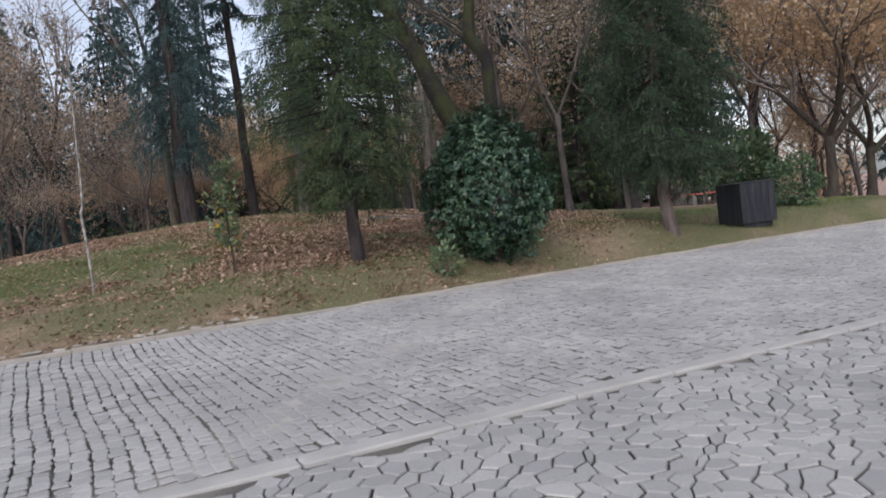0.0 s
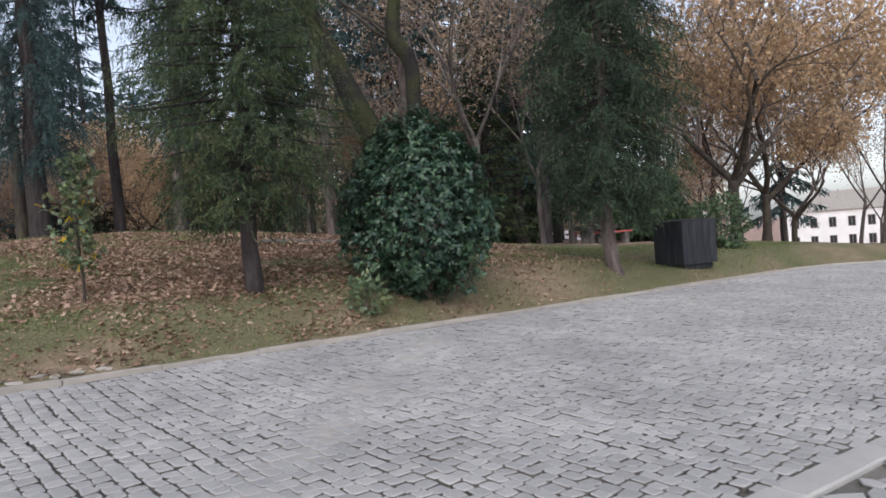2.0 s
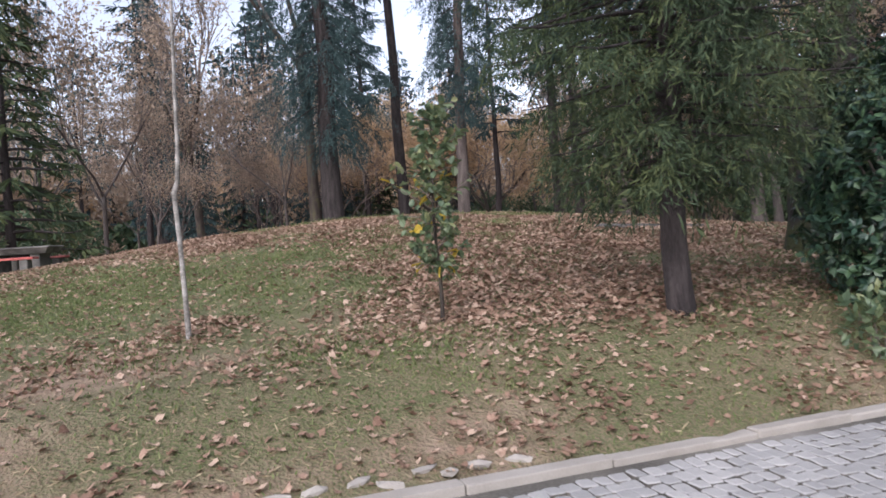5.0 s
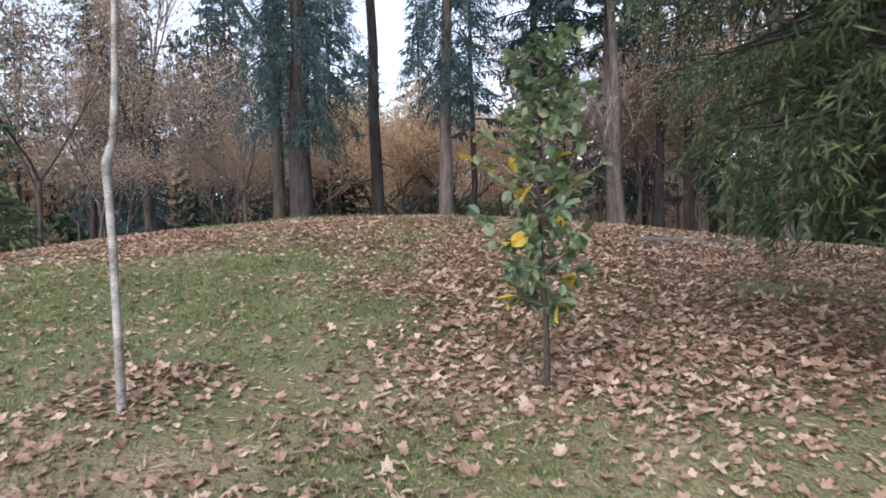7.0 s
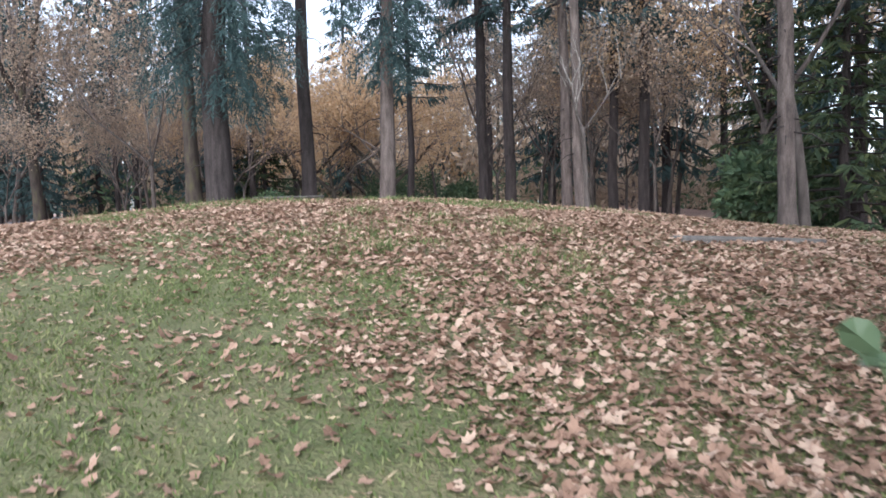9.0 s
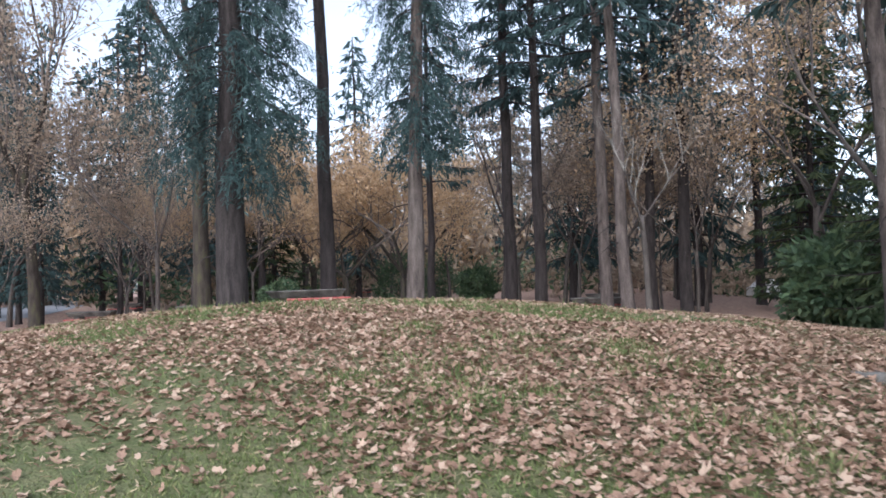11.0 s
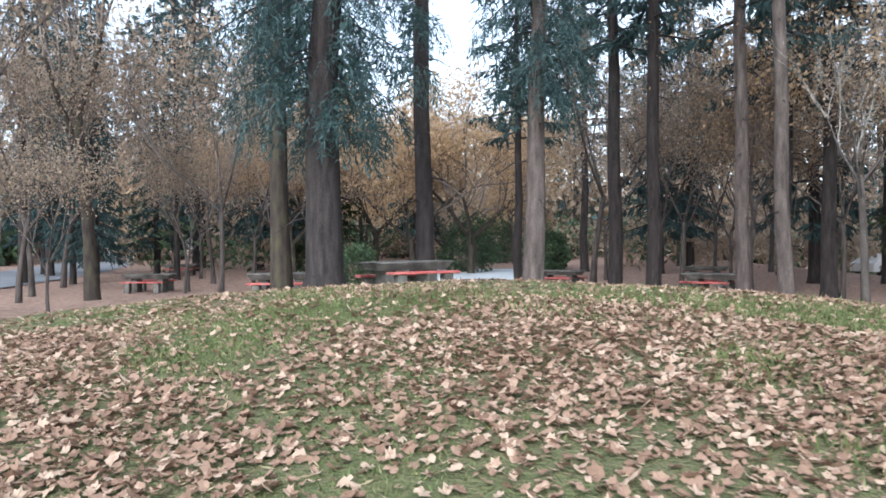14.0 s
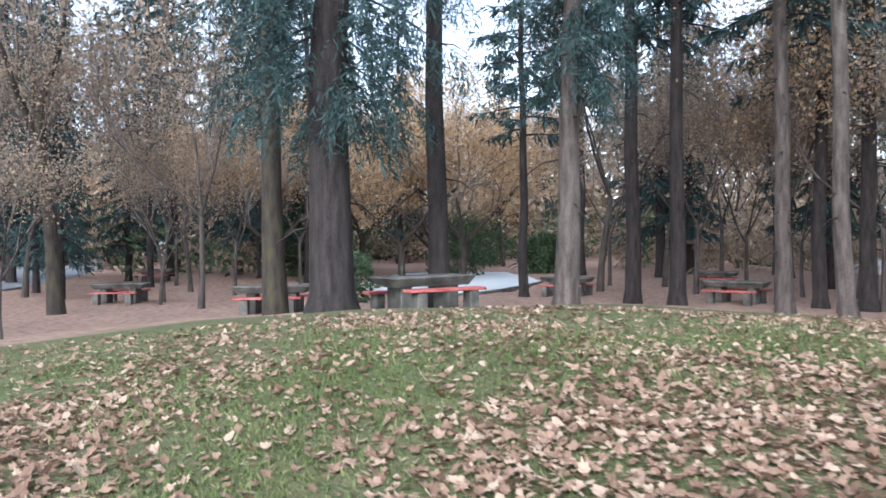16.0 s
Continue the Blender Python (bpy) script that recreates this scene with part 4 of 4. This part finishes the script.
# ---- far woods ----
r = R(120)
heaps = {"brownleaf": Heap(), "goldleaf": Heap(), "blueneedle": Heap(), "greenleaf": Heap()}
wood = Heap()
for i in range(560):
    az, d = r.uniform(-62, 62), r.uniform(78, 130)
    x, y = -5 + d * math.sin(radians(az)), 13 + d * math.cos(radians(az))
    if az > 36 or (az > 26 and d < 105):
        continue
    kind = r.choice(list(heaps), p=[.44, .14, .30, .12])
    if -11 < az < 0 and kind == "blueneedle":
        kind = "goldleaf"
    ht = {"brownleaf": r.uniform(9, 17), "goldleaf": r.uniform(8, 13), "blueneedle": r.uniform(18, 32), "greenleaf": r.uniform(3, 6)}[kind]
    z = gz(x, y)
    n = 330
    if kind == "blueneedle":
        f = r.uniform(.12, 1, n)
        rad = 3.4 * (1 - f) ** .6 + .3
        a, q = r.uniform(0, 6.28, n), r.uniform(.2, 1, n) ** .5
        P = np.stack([x + rad * q * np.cos(a), y + rad * q * np.sin(a), z + f * ht], 1)
    else:
        nrm = r.normal(0, 1, (n, 3))
        nrm /= np.linalg.norm(nrm, axis=1)[:, None]
        q = r.uniform(.1, 1, n) ** .45
        P = nrm * q[:, None] * np.array((ht * .36, ht * .36, ht * .45)) + np.array((x, y, z + ht * .52))
    blades(heaps[kind], P, r.normal(0, 1, (n, 3)) + np.array((0, 0, -.6)), r.normal(0, 1, (n, 3)), r.uniform(.5, 1.3, n), r.uniform(.25, .6, n))
    tube(wood, [(x, y, z - .2), (x + r.normal(0, .3), y, z + ht * .5), (x + r.normal(0, .5), y, z + ht * .93)], [.24, .16, .05], 5)
for i in range(240):
    az, d = r.uniform(-60, 46), r.uniform(52, 80)
    if -16 < az < 8:
        d = r.uniform(72, 82)
    x, y = -5 + d * math.sin(radians(az)), 13 + d * math.cos(radians(az))
    if az > 34 or -44 < x + (y - 48) * .28 < -27:
        continue
    n, z, ht = 170, gz(x, y), r.uniform(2.5, 6)
    nrm = r.normal(0, 1, (n, 3))
    nrm /= np.linalg.norm(nrm, axis=1)[:, None]
    P = nrm * (r.uniform(.1, 1, n) ** .45)[:, None] * np.array((2.6, 2.6, ht * .5)) + np.array((x, y, z + ht * .5))
    blades(heaps["greenleaf" if r.random() < .2 else "brownleaf"], P, r.normal(0, 1, (n, 3)), r.normal(0, 1, (n, 3)), r.uniform(.35, .9, n), r.uniform(.1, .35, n))
for kind, label in (("brownleaf", "distant brown winter trees"), ("goldleaf", "distant golden autumn trees"), ("blueneedle", "distant dark conifers in the woods"), ("greenleaf", "distant evergreen undergrowth in the woods")):
    tagged(part("far_woods", heaps[kind], M[kind]), label + " closing the park", "woods", kind="stuff")
tagged(part("far_trunks", wood, M["oakbark"]), "dark trunks of the distant woods round the park", "woods", kind="stuff")

# ---- kerb, paved edge and setts ----
r = R(130)
u = -22.0
while u < 26:
    ln = r.uniform(.8, 1.15)
    x0, y0 = on_road(u, 0)
    x0 = u * UX
    y0 = float(kerb_y(x0))
    x1 = (u + ln) * UX
    y1 = float(kerb_y(x1))
    h = Heap()
    mx, my = (x0 + x1) / 2, (y0 + y1) / 2
    box(h, (math.hypot(x1 - x0, y1 - y0) - .006, .12, .26), (0, 0, 0), .008, 0, r, .004)
    k = part("kerb_stone", h, M["kerb"], road)
    tip = math.degrees(math.atan2(float(road_z(x1, y1) - road_z(x0, y0)), math.hypot(x1 - x0, y1 - y0)))
    k.matrix_world = pose(mx - .5 * .05, my + .87 * .05, float(road_z(mx, my)) - .092 + r.uniform(-.008, .008), 0, -tip, math.degrees(math.atan2(y1 - y0, x1 - x0)))
    u += ln
# loose rubble behind the kerb where the bank is worn
for i in range(34):
    u = -9.5 + i * .19 + r.uniform(-.05, .05)
    x, y = on_road(u, .22 + r.uniform(-.05, .06))
    bm = bmesh.new()
    bmesh.ops.create_icosphere(bm, subdivisions=1, radius=1)
    vs = [np.array(v.co) * np.array((.10, .05, .03)) * r.uniform(.6, 1.2) * r.uniform(.85, 1.15, 3) for v in bm.verts]
    bm.verts.index_update()
    h = Heap()
    h.add(vs, [[v.index for v in f.verts] for f in bm.faces])
    bm.free()
    st = tagged(part("stone", h, M["kerb"]), "pale rough stone half sunk behind the kerb", "stone", "stones behind the kerb")
    st.matrix_world = pose(x, y, gz(x, y) + .002, 0, 0, 30 + r.uniform(-35, 35))


def strip_v(u):
    return -6.01 - .069 * u


# long granite slabs that edge the setts
u = -12.0
while u < 14:
    ln = r.uniform(.75, 1.2)
    um = u + ln / 2
    x, y = on_road(um, strip_v(um) - .11)
    h = Heap()
    box(h, (ln - .012, .20, .12), (0, 0, 0), .012, 0, r, .005)
    k = part("edging_slab", h, M["slab"], road)
    k.matrix_world = pose(x, y, float(road_z(x, y)) - .045 + r.uniform(-.004, .006), 0.7, 0.9, math.degrees(math.atan2(UY, UX)) - 3.9)
    u += ln


def stones(u0, v0, du, dv, rng, worn_corners=True, top=.010, inset=.008, wob=.007):
    """Setts as low blocks with clipped corners and worn shoulders, from centres and sizes in road coordinates."""
    k = len(u0)
    if worn_corners:
        cu, cv = np.array((-.36, .36, .5, .5, .36, -.36, -.5, -.5)), np.array((-.5, -.5, -.37, .37, .5, .5, .37, -.37))
    else:
        cu, cv = np.array((-.48, .48, .48, -.48)), np.array((-.48, -.48, .48, .48))
    m = len(cu)
    ju, jv = rng.uniform(-wob, wob, (k, m)), rng.uniform(-wob, wob, (k, m))
    skew, rise = rng.normal(0, .07, (k, 1)), rng.uniform(-.004, .004, (k, 1))
    tip = rng.normal(0, .03, (k, 2, 1))
    out = []
    for shrink, lift in ((0.0, -.045), (0.0, top * .35), (inset, top)):
        eu = cu * (du[:, None] - 2 * shrink) + ju
        ev = cv * (dv[:, None] - 2 * shrink) + jv + eu * skew
        x, y = on_road(u0[:, None] + eu, v0[:, None] + ev)
        out.append(np.stack([x, y, road_z(x, y) + lift + (rise + tip[:, 0] * eu + tip[:, 1] * ev if lift > 0 else 0)], -1))
    return np.concatenate(out, 1)


def sett_faces(m):
    """Top, sides and shoulders of a sett with m corners."""
    return [tuple(range(2 * m, 3 * m))] + [(a + i, a + (i + 1) % m, a + m + (i + 1) % m, a + m + i) for a in (0, m) for i in range(m)]


U, V, DU, DV = [], [], [], []
u = -13.0
while u < 21:
    w = r.uniform(.098, .122)
    v = -.09 - .05 * (.5 + .5 * math.sin(u * 1.7)) - r.uniform(0, .02)
    while v > strip_v(u) + .04:
        ln = r.uniform(.104, .136)
        U.append(u + r.uniform(-.006, .006) + .02 * math.sin(v * 1.1) + .012 * math.sin(v * 2.7 + u)), V.append(v - ln / 2 + .02 * math.sin(u * 2.3) + .012 * math.sin(u * 5.9)), DU.append(w - r.uniform(.001, .013)), DV.append(ln - .010)
        v -= ln
    u += w
U, V, DU, DV = (np.array(q) for q in (U, V, DU, DV))
near = (np.abs(U + 4.1) < 1.1) & (np.abs(V + 4.4) < 1.15)
near &= np.cumsum(near) <= 300
for q in stones(U[near], V[near], DU[near], DV[near], r):
    c = q.mean(0)
    h = Heap()
    h.add(q - c, sett_faces(8))
    piece = new("sett", h.mesh("sett", M["sett"], False, M["bed"], lambda i: 1 <= i <= 8))
    piece.parent, piece.location = road, c
for pick, m in ((~near & (np.abs(U + 2.5) < 5.5), 8), (~near & (np.abs(U + 2.5) >= 5.5), 4)):
    h = Heap()
    h.many(stones(U[pick], V[pick], DU[pick], DV[pick], r, m == 8), sett_faces(m))
    k = int(pick.sum())
    rest = new("setts", h.mesh("setts", M["sett"], False, M["bed"], lambda i: k <= i < (m + 1) * k))
    rest.parent = road
    tagged(rest, kind="stuff")

# crazy paving before the edging: jittered hexagons
h = Heap()
hexs, sz = [], .085
for i in range(-62, 76):
    for j in range(0, 38):
        cu, cv = i * sz * 1.5 * .95, -5.2 - j * sz * 1.732 - (i % 2) * sz * .866
        hexs.append((cu, cv))


def shaken(p):
    q = noise.noise_vector(Vector((p[0] * 5.3, p[1] * 5.3, 1.7)))
    w = noise.noise_vector(Vector((p[0] * 1.9, p[1] * 1.9, 8.7)))
    return p[0] * 1.15 + q[0] * .11 + w[0] * .12, p[1] + q[1] * .10 + w[1] * .12


for cu, cv in hexs:
    if cv > strip_v(cu * 1.15) - .29:
        continue
    ring = [shaken((cu + sz * math.cos(k * math.pi / 3) * 1.0, cv + sz * math.sin(k * math.pi / 3))) for k in range(6)]
    mu, mv = sum(p[0] for p in ring) / 6, sum(p[1] for p in ring) / 6
    vs = []
    lift = r.uniform(-.003, .006)
    for k, dz in ((.89, -.05), (.89, -.002 + lift), (.83, .009 + lift)):
        for p in ring:
            x, y = on_road(mu + (p[0] - mu) * k, mv + (p[1] - mv) * k)
            vs.append((x, y, float(road_z(x, y)) + dz))
    h.add(vs, [(12, 13, 14, 15, 16, 17)] + [(a + i, a + (i + 1) % 6, a + 6 + (i + 1) % 6, a + 6 + i) for a in (0, 6) for i in range(6)])
rest = new("paving_stones", h.mesh("paving_stones", M["sett"], False, M["bed"], lambda i: 1 <= i % 13 <= 6))
rest.parent = road
tagged(rest, kind="stuff")

# ---- fallen leaves and grass over the lawn ----
LOBES = np.array([(0, 1.0), (24, .66), (48, .94), (76, .64), (106, .82), (144, .58), (180, .38), (216, .58), (254, .82), (284, .64), (312, .94), (336, .66)])
PLAIN = np.array([(0, 1.0), (60, .72), (115, .9), (180, .45), (245, .9), (300, .72)])


def fallen(k, rng, outline):
    """Dry lobed leaves, curled and tilted: centre and rim points."""
    a, m = np.radians(outline[:, 0]), len(outline)
    rim = np.stack([np.cos(a) * outline[:, 1], np.sin(a) * outline[:, 1], np.zeros(m)], 1)
    v = np.concatenate([[(0, 0, 0)], rim])[None].repeat(k, 0)
    v[:, 1:, :] *= rng.uniform(.82, 1.15, (k, m, 1))
    v[:, :, 1] *= rng.uniform(.6, 1.0, (k, 1))
    v[:, :, 2] += rng.uniform(-.35, .6, (k, 1)) * (v[:, :, 0] ** 2) + rng.uniform(-.4, .7, (k, 1)) * (v[:, :, 1] ** 2)
    v[:, 1:, 2] += rng.uniform(-.10, .14, (k, m))
    s, t = rng.uniform(.020, .052, k), rng.uniform(0, 2 * math.pi, k)
    v *= s[:, None, None]
    c, sn = np.cos(t)[:, None], np.sin(t)[:, None]
    x, y = v[:, :, 0] * c - v[:, :, 1] * sn, v[:, :, 0] * sn + v[:, :, 1] * c
    tx, ty = rng.normal(0, .32, (k, 1)), rng.normal(0, .32, (k, 1))
    return np.stack([x, y, v[:, :, 2] + x * tx + y * ty], -1), s


r = R(100)
n = 250000
x, y = r.uniform(-17, 5, n), r.uniform(9, 29.5, n)
s = behind_kerb(x, y)
d = leafiness(x, y) * (.68 + .32 * step(.4, 2.2, s)) * (1 - .85 * step(2.5, 6, x)) * (1 - step(-11, -17, x)) * (1 - step(26, 29.5, y))
ok = (s > .15) & (r.random(n) < d)
x, y = x[ok], y[ok]
h = Heap()
near = np.abs(x + 4.2 + (y - 11) * .36) < 3.2          # lobed where the walker passes, plainer beyond
near &= y < 23.5
for pick, outline in ((near, LOBES), (~near, PLAIN)):
    v, sz = fallen(int(pick.sum()), r, outline)
    v += np.stack([x[pick], y[pick], ground_z(x[pick], y[pick]) + .010 + sz * .2 + r.uniform(0, .02, len(sz)) * (d[ok][pick] > .8)], 1)[:, None, :]
    m = len(outline)
    h.many(v, [(0, i, i % m + 1) for i in range(1, m + 1)])
tagged(part("fallen_leaves", h, M["litter"]), "curled pale brown fallen leaves scattered over the grass", "leaves", kind="stuff")

n = 330000
x, y = r.uniform(-16, 5, n), 8 + 20 * r.random(n) ** 1.3
lane = r.random(n) < .6          # thicker where the walker passes
x, y = np.where(lane, r.uniform(-12.5, -2.5, n), x), np.where(lane, 11 + 14.5 * r.random(n), y)
s = behind_kerb(x, y)
g = .60 + .9 * patchy(x, y, 1.8, 5) + .9 * patchy(x, y, .45, 2) - .35 * leafiness(x, y) - .3 * (1 - step(.3, 2.5, s))
ok = (s > .12) & (r.random(n) < g)
x, y = x[ok], y[ok]
k = len(x)
P = np.stack([x, y, ground_z(x, y) - .005], 1)
h = Heap()
blades(h, P, np.stack([r.normal(0, .6, k), r.normal(0, .6, k), np.ones(k)], 1), r.normal(0, 1, (k, 3)), r.uniform(.02, .055, k) * (1 + .5 * np.maximum(0, patchy(x, y, .9, 6))), r.uniform(.007, .015, k))
ku = 42000          # thin grass on the bank towards the black box
gu, gs = r.uniform(-1.5, 13, ku), r.uniform(.12, 4.5, ku)
ue, ve = gu * 1.0, kerb_y(gu) + gs * 1.153
keep = r.random(ku) < .50 + .9 * patchy(ue, ve, 1.3, 7) - .8 * blob(ue, ve, 3.4, 14.4, .9)
ue, ve = ue[keep], ve[keep]
ku = len(ue)
blades(h, np.stack([ue, ve, ground_z(ue, ve) - .005], 1), np.stack([r.normal(0, .6, ku), r.normal(0, .6, ku), np.ones(ku)], 1), r.normal(0, 1, (ku, 3)), r.uniform(.03, .08, ku), r.uniform(.008, .016, ku))
k3 = 2600
k4 = 4500          # longer tufts along the crest of the mound
x4, y4 = r.uniform(-11, -1.5, k4), r.uniform(22.6, 26.6, k4)
keep = r.random(k4) < .3 + 1.6 * patchy(x4, y4, .5, 9)
x4, y4 = x4[keep], y4[keep]
k4 = len(x4)
blades(h, np.stack([x4, y4, ground_z(x4, y4) - .005], 1), np.stack([r.normal(0, .4, k4), r.normal(0, .4, k4), np.ones(k4)], 1), r.normal(0, 1, (k4, 3)), r.uniform(.06, .15, k4), r.uniform(.010, .018, k4))
c = r.integers(0, 26, k3)
cx, cy = r.uniform(-6.4, -3.2, 26), r.uniform(17.2, 21.8, 26)
x3, y3 = cx[c] + r.normal(0, .14, k3), cy[c] + r.normal(0, .14, k3)
blades(h, np.stack([x3, y3, ground_z(x3, y3) - .005], 1), np.stack([r.normal(0, .4, k3), r.normal(0, .4, k3), np.ones(k3)], 1), r.normal(0, 1, (k3, 3)), r.uniform(.05, .13, k3), r.uniform(.008, .014, k3))
n = 70000
x2, y2 = r.uniform(-15, 6, n), 8 + 19 * r.random(n) ** 1.6
ok = (behind_kerb(x2, y2) > .1) & (r.random(n) < .5 + .8 * patchy(x2, y2, 1.2, 1))
x2, y2 = x2[ok], y2[ok]
k2 = len(x2)
hd = Heap()
blades(hd, np.stack([x2, y2, ground_z(x2, y2) + .006], 1), np.stack([r.normal(0, 1, k2), r.normal(0, 1, k2), r.uniform(.0, .5, k2)], 1), r.normal(0, 1, (k2, 3)), r.uniform(.03, .09, k2), r.uniform(.006, .016, k2))
tagged(part("dry_grass", hd, M["drygrass"]), "dry straw and leaf scraps lying on the lawn", "grass", kind="stuff")
tagged(part("grass", h, M["grass"]), "short patchy green grass between the leaves", "grass", kind="stuff")
